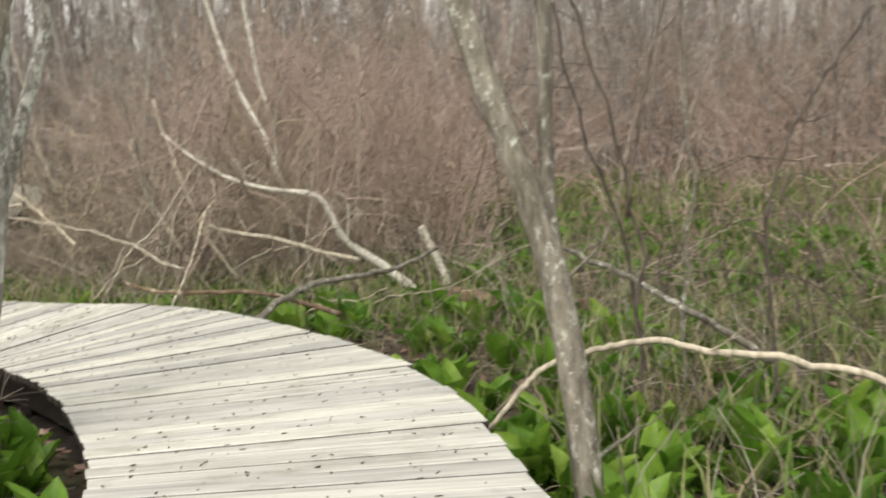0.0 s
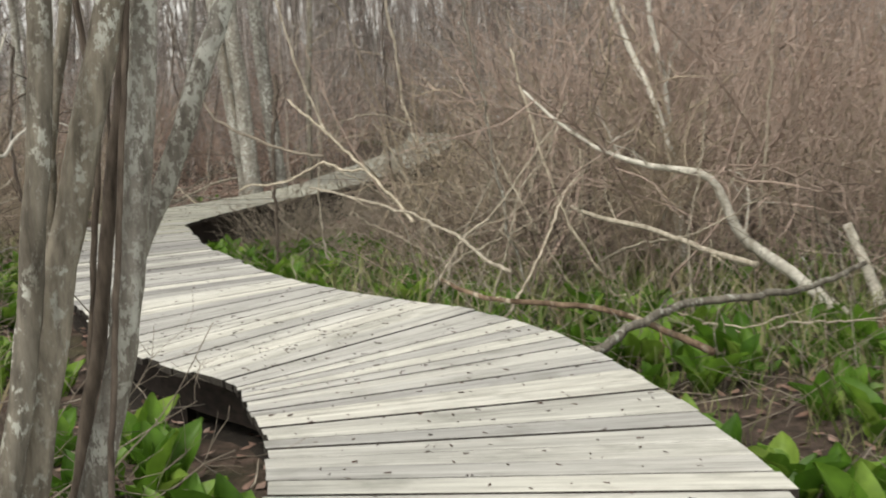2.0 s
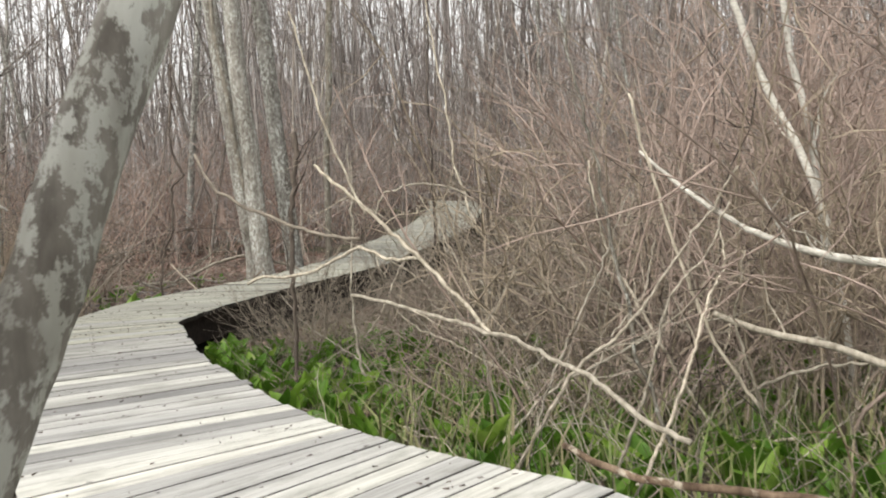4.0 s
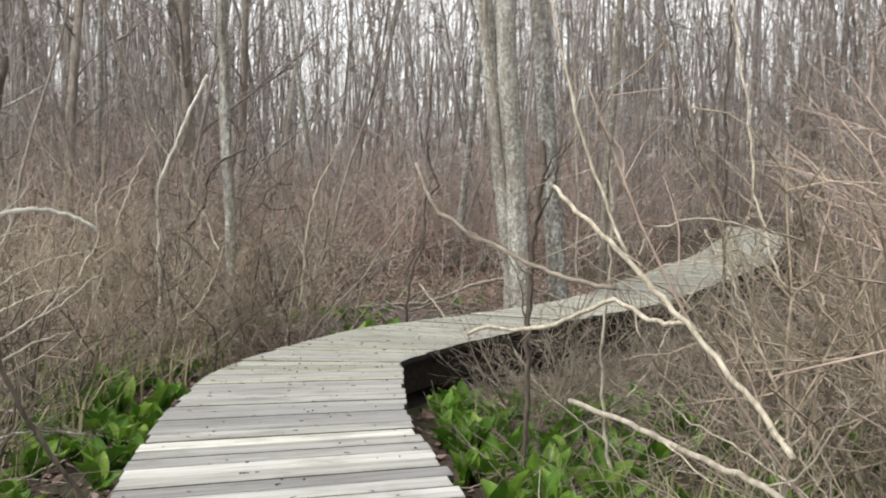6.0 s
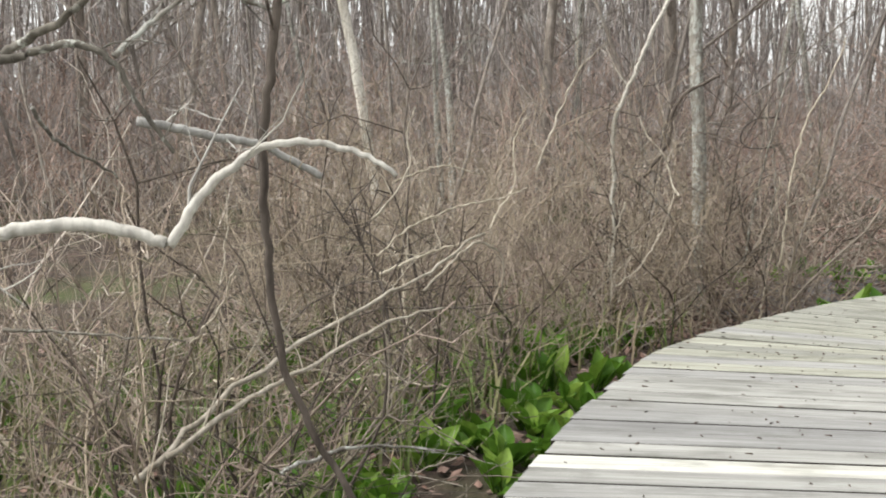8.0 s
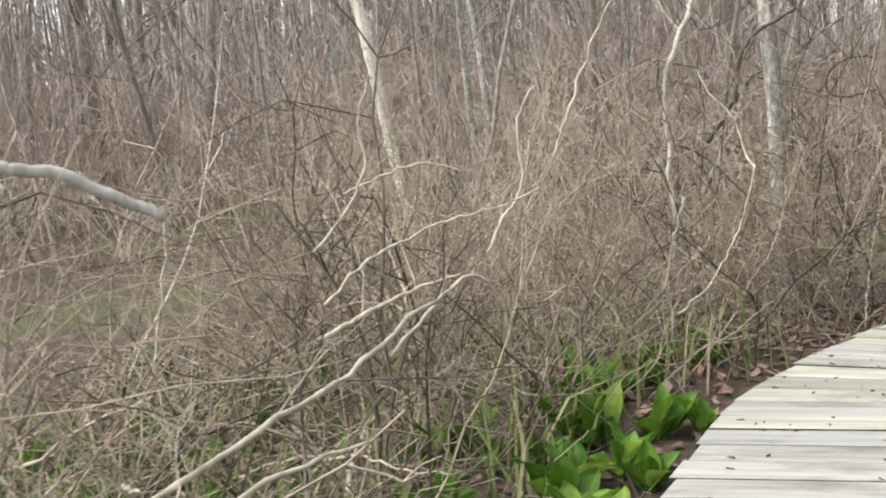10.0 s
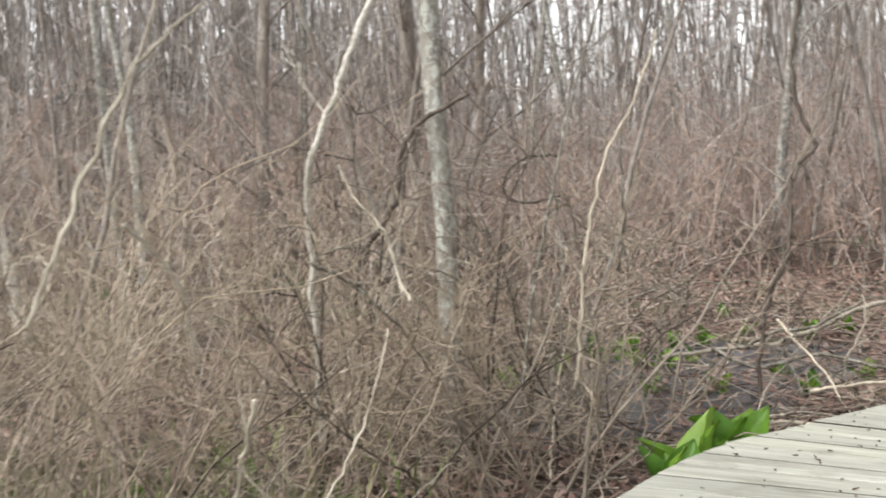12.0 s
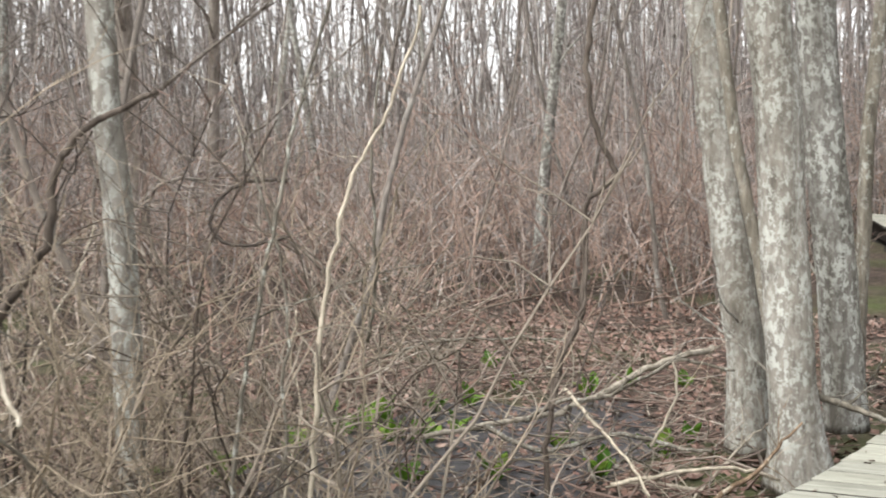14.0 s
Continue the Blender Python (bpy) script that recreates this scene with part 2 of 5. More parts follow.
def thing(name, label, category, group="", at_pose=None):
    e = new(name)
    e.empty_display_size = 0.1
    tagged(e, label, category, group)
    if at_pose is not None:
        e.matrix_basis = at_pose
    return e


def part(name, me, parent, label=""):
    o = new(name, me)
    o.parent = parent
    if label:
        o["label"] = label
    return o


# ---- plan: pairs of deck edge points, left and right, along the walk ----
LEFT = [(-1.35, -5.0), (-1.35, -1.0), (-1.40, 3.3), (-1.50, 4.6), (-1.83, 5.70), (-2.34, 6.79), (-2.89, 7.56), (-3.2, 7.90), (-3.75, 8.17),
        (-4.45, 8.62), (-5.67, 9.77), (-6.5, 10.6), (-7.4, 11.6), (-8.0, 12.4), (-8.49, 13.1), (-8.78, 13.8), (-9.02, 14.7), (-9.20, 15.8),
        (-9.0, 17.0), (-8.87, 18.2), (-8.92, 19.6), (-9.35, 21.6), (-9.85, 24.0), (-10.5, 26.8), (-11.4, 29.8), (-12.6, 33.5), (-14.2, 37.5)]
RIGHT = [(0.60, -5.0), (0.58, -1.0), (0.50, 3.4), (0.36, 4.65), (0.10, 6.10), (-0.45, 7.50), (-1.50, 9.10), (-2.40, 9.95), (-3.10, 10.30),
         (-3.80, 10.62), (-4.65, 11.17), (-5.5, 11.95), (-6.4, 12.82), (-6.95, 13.5), (-7.45, 14.12), (-7.72, 14.5), (-7.84, 15.3), (-7.9, 16.2),
         (-7.88, 17.2), (-7.82, 18.4), (-7.78, 19.6), (-8.05, 21.4), (-8.4, 23.6), (-8.95, 26.4), (-9.75, 29.2), (-10.9, 32.8), (-12.6, 36.8)]
CENTRE = [((a[0] + b[0]) / 2, (a[1] + b[1]) / 2) for a, b in zip(LEFT, RIGHT)]
_CL = np.array([p[:2] for p in smooth_line([(x, y, 0) for x, y in CENTRE], 6)])


def off_deck(x, y):
    """Distance from the middle line of the deck."""
    return float(np.min(np.hypot(_CL[:, 0] - x, _CL[:, 1] - y)))


def ground_z(x, y):
    return -0.45 + 0.07 * noise.noise((x * 0.6, y * 0.6, 0.0)) + 0.10 * noise.noise((x * 0.13, y * 0.13, 5.0))


# ---- ground ----
def build_ground():
    me = bpy.data.meshes.new("ground")
    axis = [-900, -300, -120, -70] + [-50 + 1.0 * i for i in range(18)] + [-32 + 0.4 * i for i in range(125)] + [18 + 1.5 * i for i in range(14)] + [50, 80, 150, 400, 900]
    ys = [-900, -300, -100, -40, -20] + [-12 + 0.4 * i for i in range(130)] + [40 + 1.5 * i for i in range(20)] + [80, 120, 300, 900]
    nx = len(axis)
    verts = [(x, y, ground_z(x, y)) for y in ys for x in axis]
    faces = [(j * nx + i, j * nx + i + 1, (j + 1) * nx + i + 1, (j + 1) * nx + i) for j in range(len(ys) - 1) for i in range(nx - 1)]
    me.from_pydata(verts, [], faces)
    me.polygons.foreach_set("use_smooth", [True] * len(faces))
    me.materials.append(SOIL)
    tagged(new("ground", me), "brown boggy soil with leaf litter and moss", "ground", kind="structure")
    # wet patch
    s = Soup()
    n = 40
    ring = []
    for k in range(6):
        for j in range(n):
            q = 2 * math.pi * j / n
            r = k / 5 * (1 + 0.35 * noise.noise((math.cos(q) * 1.3, math.sin(q) * 1.3, 3.0)))
            x, y = -11.5 + 1.3 * r * math.cos(q), 18.8 + 2.4 * r * math.sin(q)
            s.v.append((x, y, ground_z(x, y) + 0.012 - 0.03 * (k == 5)))
    for k in range(5):
        for j in range(n):
            s.f.append((k * n + j, (k + 1) * n + j, (k + 1) * n + (j + 1) % n, k * n + (j + 1) % n))
    tagged(new("mud_pool", s.mesh("mud_pool", MUD)), "shallow pool of wet black mud among leaves", "mud", kind="structure")


build_ground()


# ---- boardwalk ----
def deck_pairs():
    a = smooth_line([(x, y, 0) for x, y in LEFT], 24)
    b = smooth_line([(x, y, 0) for x, y in RIGHT], 24)
    return a, b


def board_mesh(l0, l1, r0, r1, thick=0.045, seed=0):
    """One plank between two cuts of the deck; wedge-shaped in the bends, with eased edges. In its own axes, long side along x."""
    rg = np.random.default_rng(seed)
    mid = (l0 + l1 + r0 + r1) / 4
    ax = (r0 + r1) / 2 - (l0 + l1) / 2
    ax /= np.linalg.norm(ax)
    ay = np.array((-ax[1], ax[0], 0))
    loc = [np.array((np.dot(p - mid, ax), np.dot(p - mid, ay))) for p in (l0, r0, r1, l1)]
    e0, e1 = rg.normal(0, 0.010, 2)
    for i, e in ((0, e0), (3, e0), (1, e1), (2, e1)):
        loc[i][0] += e
    gap = 0.0095
    loc[0][1] += gap
    loc[1][1] += gap
    loc[2][1] -= gap
    loc[3][1] -= gap
    ease = 0.005
    c = sum(loc) / 4
    rings = []
    for z, inset in ((-thick, 0.0), (-ease, 0.0), (0.0, ease)):
        ring = []
        for p in loc:
            q = p.copy()
            q[0] -= math.copysign(inset, q[0] - c[0])
            q[1] -= math.copysign(min(inset, abs(q[1] - c[1]) * 0.4), q[1] - c[1])
            ring.append((q[0], q[1], z))
        rings.append(ring)
    verts = [p for ring in rings for p in ring]
    faces = [(3, 2, 1, 0), (8, 9, 10, 11)]
    for k in (0, 4):
        for j in range(4):
            faces.append((k + j, k + (j + 1) % 4, k + 4 + (j + 1) % 4, k + 4 + j))
    me = mesh_from("board", verts, faces, WOOD_FAR if mid[1] > 13.7 + rg.normal(0, 0.5) else WOOD_GREY if mid[1] > 11.6 + rg.normal(0, 0.7) else WOOD, False)
    # sides and underside get the colour that holds grime and gap shade
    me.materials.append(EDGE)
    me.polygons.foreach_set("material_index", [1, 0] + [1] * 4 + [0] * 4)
    m = Matrix(((ax[0], ay[0], 0, mid[0]), (ax[1], ay[1], 0, mid[1]), (0, 0, 1, rg.normal(0, 0.0025)), (0, 0, 0, 1)))
    return me, m


def build_deck():
    a, b = deck_pairs()
    pitch = 0.186
    deck = thing("boardwalk", "weathered grey plank boardwalk curving through a swamp", "boardwalk")
    step = [0.0]
    for i in range(1, len(a)):
        la, lb = np.linalg.norm(a[i] - a[i - 1]), np.linalg.norm(b[i] - b[i - 1])
        step.append(step[-1] + max((la + lb) / 2, 0.86 * max(la, lb)))
    n = int(step[-1] / pitch)
    pos = np.linspace(0, step[-1], n + 1)
    A = np.array(a)
    B = np.array(b)
    cut = [(np.array([np.interp(p, step, A[:, k]) for k in range(3)]), np.array([np.interp(p, step, B[:, k]) for k in range(3)])) for p in pos]
    for i in range(n):
        me, m = board_mesh(cut[i][0], cut[i + 1][0], cut[i][1], cut[i + 1][1], seed=i)
        o = part("board", me, deck)
        o.matrix_basis = m
    # stringers and posts below, the under-deck shade painted into their colour
    for side in (0.10, 0.5, 0.90):
        s = Soup()
        pts = [A[i] * (1 - side) + B[i] * side for i in range(0, len(A), 8)]
        for i, p in enumerate(pts):
            d = pts[min(i + 1, len(pts) - 1)] - pts[max(i - 1, 0)]
            d /= np.linalg.norm(d)
            w = np.array((-d[1], d[0], 0)) * 0.025
            for off, z in ((w, -0.042), (-w, -0.042), (-w, -0.33), (w, -0.33)):
                s.v.append((p[0] + off[0], p[1] + off[1], z))
        for i in range(len(pts) - 1):
            for j in range(4):
                x, y = i * 4 + j, i * 4 + (j + 1) % 4
                s.f.append((x, y, y + 4, x + 4))
        part("stringer", s.mesh("stringer", SHADEWOOD, False), deck, "framing timber coloured near black for the shade under the deck")
        for i in range(1, len(pts), 6):
            p = pts[i]
            bm = bmesh.new()
            g = ground_z(p[0], p[1]) - 0.15
            bmesh.ops.create_cube(bm, size=1, matrix=Matrix.LocRotScale((p[0], p[1], (g - 0.332) / 2), None, (0.10, 0.10, -0.332 - g)))
            me = bpy.data.meshes.new("post")
            bm.to_mesh(me)
            bm.free()
            me.materials.append(SHADEWOOD)
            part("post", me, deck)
    # near-black sheet over the soil: shade below the deck, put in as colour
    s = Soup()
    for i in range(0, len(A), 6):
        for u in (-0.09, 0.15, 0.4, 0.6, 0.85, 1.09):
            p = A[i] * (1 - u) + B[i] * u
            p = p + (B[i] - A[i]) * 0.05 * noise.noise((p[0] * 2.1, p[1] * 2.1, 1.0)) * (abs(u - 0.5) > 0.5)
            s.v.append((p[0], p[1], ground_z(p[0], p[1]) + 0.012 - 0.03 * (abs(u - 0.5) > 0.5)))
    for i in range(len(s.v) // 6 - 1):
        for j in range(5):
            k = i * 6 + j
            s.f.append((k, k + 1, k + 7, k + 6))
    tagged(new("peat", s.mesh("peat", DECK_SHADE)), "near-black ground sheet standing for the shade under a boardwalk", "ground", kind="structure")
    # fallen bits on the boards
    s = Soup()
    for _ in range(1900):
        k = rng.uniform(30, len(A) - 40)
        i = int(k)
        u = rng.uniform(0.03, 0.97)
        p = A[i] * (1 - u) + B[i] * u
        if p[1] > 9.5 and rng.random() < 0.6:
            continue
        q = rng.uniform(0, 6.28)
        ln = rng.uniform(0.006, 0.034)
        d = np.array((math.cos(q), math.sin(q), 0.1))
        s.tube([(p[0], p[1], 0.005), (p[0] + d[0] * ln, p[1] + d[1] * ln, 0.007)], rng.uniform(0.0025, 0.006), 0.002, 4, True)
    tagged(new("fallen_catkins", s.mesh("fallen_catkins", SPECK)), "dark fallen catkins and bud scales scattered on the boards", "debris", kind="stuff")


# ---- branches and trunks ----
def limb(name, label, category, pts, r0, r1, mat, twigs=0, twig_len=0.5, n=8, seed=1, group="", under=None, flare=0.0):
    """A trunk, log or branch along a few points, with its twigs; or one more stem of the thing given as under."""
    rg = np.random.default_rng(seed)
    if category == "tree" and pts[-1][2] > 1.2:
        p, q = np.array(pts[-2]), np.array(pts[-1])
        d = (q - p) / np.linalg.norm(q - p)
        pts = list(pts)
        while pts[-1][2] < 7.5:
            d = d * 0.8 + np.array((0, 0, 0.25)) + rg.normal(0, 0.05, 3)
            pts.append(tuple(np.array(pts[-1]) + d / np.linalg.norm(d) * 1.2))
    line = smooth_line(pts, 2)
    bend = 0.014 if category in ("tree", "log") else 0.05
    for _ in range(2):
        out = [line[0]]
        for p, q in zip(line, line[1:]):
            out += [(p + q) / 2 + rg.normal(0, bend * np.linalg.norm(q - p), 3), q]
        line = out
    s = Soup()
    s.tube(line, r0, r1, n, True, 0.05)
    if flare:
        z0 = min(p[2] for p in s.v)
        for i, p in enumerate(s.v):
            c = line[min(i // n, len(line) - 1)]
            u = max(0.0, 1 - (p[2] - z0) / 0.7)
            q = math.atan2(p[1] - c[1], p[0] - c[0])
            k = 1 + flare * u * u * (1 + 0.5 * math.sin(4 * q + seed))
            s.v[i] = np.array((c[0] + (p[0] - c[0]) * k, c[1] + (p[1] - c[1]) * k, p[2]))
    top = under or thing(name, label, category, group)
    part("trunk" if category == "tree" else "stem", s.mesh("stem", mat), top, label if under else "")
    for _ in range(twigs):
        i = rg.integers(2, len(line) - 1)
        d = line[i] - line[i - 1]
        d = d / (np.linalg.norm(d) + 1e-9) + rg.normal(0, 0.8, 3) + np.array((0, 0, 0.3))
        q = Soup()
        L = twig_len * rg.uniform(0.4, 1.3)
        w = wander(line[i], d, L, 6, 0.35, 0.1, rg)
        rr = min(0.012, (r0 + (r1 - r0) * i / len(line)) * 0.35)
        q.tube(w, rr, rr * 0.25, 4)
        for _k in range(3):
            j = rg.integers(1, 6)
            q.tube(wander(w[j], w[j] - w[j - 1] + rg.normal(0, 0.1, 3), L * 0.4, 4, 0.4, 0.05, rg), rr * 0.5, rr * 0.15, 3, root=4 * int(j))
        part("twig", q.mesh("twig", mat), top)
    return top


def shrub_stems(seed, height, stems, spread, twigs=6, lean=0.35, r=0.008, fine=True, turn=0.28, bare=3):
    """The stems of a shrub, each with its own twigs."""
    rg = np.random.default_rng(seed)
    out = []
    for _ in range(stems):
        a = Soup()
        q = rg.uniform(0, 6.28)
        p = (math.cos(q) * spread * rg.uniform(0, 1), math.sin(q) * spread * rg.uniform(0, 1), -0.08)
        q += rg.normal(0, 0.8)
        d = (math.cos(q) * lean * rg.uniform(0, 1.8), math.sin(q) * lean * rg.uniform(0, 1.8), 1)
        L = height * rg.uniform(0.4, 1.15)
        w = wander(p, d, L, 8, turn, rg.uniform(-0.9, 0.25), rg)
        rr = r * rg.uniform(0.45, 1.35)
        a.tube(w, rr, rr * 0.35, 3)
        for _k in range(twigs):
            i = rg.integers(bare, 8)
            dd = (w[i] - w[i - 1]) / np.linalg.norm(w[i] - w[i - 1]) + rg.normal(0, 0.95, 3)
            l2 = L * rg.uniform(0.12, 0.42)
            tw = wander(w[i], dd, l2, 4, 0.6, 0.1, rg)
            b0 = a.tube(tw, rr * 0.45, rr * 0.18, 3, root=3 * int(i))
            for _m in range(1 if fine else 0):
                j = rg.integers(1, 4)
                a.tube(wander(tw[j], tw[j] - tw[j - 1] + rg.normal(0, 0.8 * l2 / 4, 3), l2 * 0.55, 2, 0.35, 0.1, rg), rr * 0.28, rr * 0.14, 3, root=b0 + 3 * int(j))
        out.append(a)
    return out


def make_shrub(label, seed, mat, **kw):
    e = thing("shrub", label, "shrub", "thicket shrubs")
    for a in shrub_stems(seed, **kw):
        part("stem", a.mesh("stem", mat), e)
    return e


def tree_soups(seed, height, radius, limbs=10, twiggy=7, first=0.3, bend=0.05, fine=True):
    """A trunk and its limbs, each limb with its twigs."""
    rg = np.random.default_rng(seed)
    t_ = Soup()
    trunk = wander((0, 0, -0.15), (rg.normal(0, bend), rg.normal(0, bend), 1), height, 12, bend, 0.1, rg)
    t_.tube(trunk, radius, radius * 0.2, 9, False, 0.08)
    out = [t_]
    for _ in range(limbs):
        l_ = Soup()
        k = rg.uniform(first, 0.95) * 12
        i = int(k)
        p = trunk[i] + (trunk[min(i + 1, 12)] - trunk[i]) * (k - i)
        q = rg.uniform(0, 6.28)
        L = height * rg.uniform(0.10, 0.28) * (1.15 - k / 14)
        br = wander(p, (math.cos(q), math.sin(q), rg.uniform(0.3, 1.6)), L, 6, 0.35, 0.35, rg)
        rr = radius * 0.30 * (1.1 - k / 14)
        sides = 4 if fine else 3
        l_.tube(br, rr, rr * 0.2, sides)
        for _m in range(twiggy):
            j = rg.integers(1, 6)
            tw = wander(br[j], br[j] - br[j - 1] + rg.normal(0, 0.4 * L / 6, 3), L * rg.uniform(0.25, 0.65), 3, 0.4, 0.2, rg)
            b0 = l_.tube(tw, rr * 0.35, rr * 0.12, 3, root=sides * int(j))
            for _k in range(2):
                j2 = rg.integers(1, 3)
                l_.tube(wander(tw[j2], tw[j2] - tw[j2 - 1] + rg.normal(0, 0.12, 3), L * 0.3, 2, 0.35, 0.2, rg), rr * 0.2, rr * 0.1, 3, root=b0 + 3 * int(j2))
        out.append(l_)
    return out


def make_tree(name, label, seed, mat, **kw):
    sp = tree_soups(seed, **kw)
    e = thing(name, label, "tree", "bare woodland trees")
    part("trunk", sp[0].mesh("trunk", mat), e)
    for a in sp[1:]:
        part("limb", a.mesh("limb", mat), e)
    return e


def joined(soups):
    s = Soup()
    for a in soups:
        s.add(a, np.eye(4))
    return s


# ---- skunk cabbage ----
def leaf_mesh(seed, length, width):
    rg = np.random.default_rng(seed)
    nu, nv = 7, 5
    curl, cup = rg.uniform(0.05, 0.45), rg.uniform(0.3, 0.8)
    verts, faces = [], []
    stalk = 0.28 * length
    for i in range(nu):
        u = i / (nu - 1)
        w = width * (math.sin(math.pi * min(1, u ** 0.85 * 0.95 + 0.04)) ** 0.8)
        y = stalk + u * length
        for j in range(nv):
            s = (j / (nv - 1)) * 2 - 1
            z = cup * abs(s) ** 1.5 * w * 0.6 - curl * u * u * length * 0.5 + 0.012 * math.sin(9 * u + 4 * s + seed)
            verts.append((s * w * 0.5, y, z))
    for i in range(nu - 1):
        for j in range(nv - 1):
            k = i * nv + j
            faces.append((k, k + 1, k + nv + 1, k + nv))
    k = len(verts)
    verts += [(-0.011, 0, -0.01), (0.011, 0, -0.01), (0.0, 0, 0.012), (-0.006, stalk + length * 0.6, -0.01 - curl * 0.18 * length), (0.006, stalk + length * 0.6, -0.01 - curl * 0.18 * length), (0, stalk + length * 0.6, 0.004 - curl * 0.18 * length)]
    faces += [(k, k + 1, k + 4, k + 3), (k + 1, k + 2, k + 5, k + 4), (k + 2, k, k + 3, k + 5)]
    return mesh_from("leaf", verts, faces, LEAF)


LEAVES = [leaf_mesh(i, 0.16 + 0.022 * i, 0.095 + 0.0115 * i) for i in range(9)]


def make_cabbage(seed, n, lo=0, hi=9):
    rg = np.random.default_rng(seed)
    e = thing("skunk_cabbage", "clump of broad bright green skunk cabbage leaves in wet soil", "plant", "skunk cabbages")
    for i in range(n):
        q = i * 2.4 + rg.uniform(-0.4, 0.4)
        o = part("leaf", LEAVES[int(rg.integers(lo, hi))], e)
        tilt = rg.uniform(58, 88) - 13 * (i % 3)
        o.matrix_basis = Matrix.Translation((0.02 * math.cos(q), 0.02 * math.sin(q), -0.02)) @ pose(0, 0, 0, 0, 0, math.degrees(q)) @ pose(0, 0, 0, tilt, rg.uniform(-20, 20), 0)
    return e


# ---- planting ----
def reach(ob):
    """Some outer points of a thing, in its own axes."""
    out = []
    for c in ob.children:
        vs = c.data.vertices
        out += [c.matrix_basis @ vs[i].co for i in range(len(vs) // 12, len(vs), max(1, len(vs) // 9))]
    return out


def spread(templates, spots, lo=0.8, hi=1.2, tilt=5.0, seed=3, clear=0.0):
    """Stands the templates and their copies on the spots, turned and scaled a little, and turned away from the deck where clear is given."""
    rg = np.random.default_rng(seed)
    fresh = [t for t in templates if "planted" not in t]
    tips = {t.name: reach(t) for t in templates} if clear else {}
    for x, y in spots:
        k = int(rg.integers(0, len(templates)))
        ob = fresh.pop(0) if fresh else None
        model = ob or templates[k]
        size = rg.uniform(lo, hi)
        best = None
        for _ in range(7 if clear else 1):
            m = pose(x, y, ground_z(x, y), rg.normal(0, tilt), rg.normal(0, tilt), rg.uniform(0, 360))
            bad = 0
            if clear and off_deck(x, y) < 3.2:
                for p in tips[model.name]:
                    w = m @ (p * size)
                    bad += off_deck(w.x, w.y) < clear
            if best is None or bad < best[0]:
                best = (bad, m)
            if bad == 0:
                break
        if best[0] > 1 and ob is None:
            continue
        if ob:
            ob["planted"] = True
            ob.scale = (size,) * 3
            ob.matrix_basis = best[1] @ Matrix.Diagonal((size, size, size, 1))
        else:
            ob = copy_thing(model, best[1])
            ob.scale = (size,) * 3


def scatter(n, box, clear=1.3, far=99.0, keep_out=(), seed=5, test=None):
    rg = np.random.default_rng(seed)
    out = []
    tries = 0
    while len(out) < n and tries < n * 60:
        tries += 1
        x, y = rg.uniform(box[0], box[1]), rg.uniform(box[2], box[3])
        d = off_deck(x, y)
        if d < clear or d > far or (test and not test(x, y)):
            continue
        if any(math.hypot(x - a, y - b) < r for a, b, r in keep_out):
            continue
        out.append((x, y))
    return out


# the view across the mud pool and the leafy corners beside the deck stay free of tall brush
OPEN = [(-11.4, 18.8, 1.5), (-10.2, 17.3, 0.9), (1.5, 6.5, 2.2), (0.2, 9.6, 1.3), (2.5, 9.0, 1.6), (-4.6, 12.0, 0.6), (-1.9, 5.0, 0.7), (-10.8, 20.5, 1.2), (-12.2, 21.2, 1.9), (-11.6, 23.2, 1.6), (-13.6, 23.0, 1.4)]
# bearings, in degrees left of the y axis, in which the sky shows low between the trees
GAP = (33, 47)


def stand(name, label, category, mat, kinds, spots, lo, hi, tilt, seed):
    """Many like plants, past counting, joined into one object."""
    rg = np.random.default_rng(seed)
    s = Soup()
    for x, y in spots:
        k = int(rg.integers(0, len(kinds)))
        size = rg.uniform(lo, hi)
        s.add(kinds[k], pose(x, y, ground_z(x, y), rg.normal(0, tilt), rg.normal(0, tilt), rg.uniform(0, 360)) @ Matrix.Diagonal((size, size, size, 1)))
    tagged(new(name, s.mesh(name, mat)), label, category, kind="stuff")


def meadow(x, y):
    """The open green ground past the outside of the first bend."""
    return x > -0.3 + 0.06 * (y - 9) + 0.5 * noise.noise((y * 0.8, 0, 0)) and y < 31


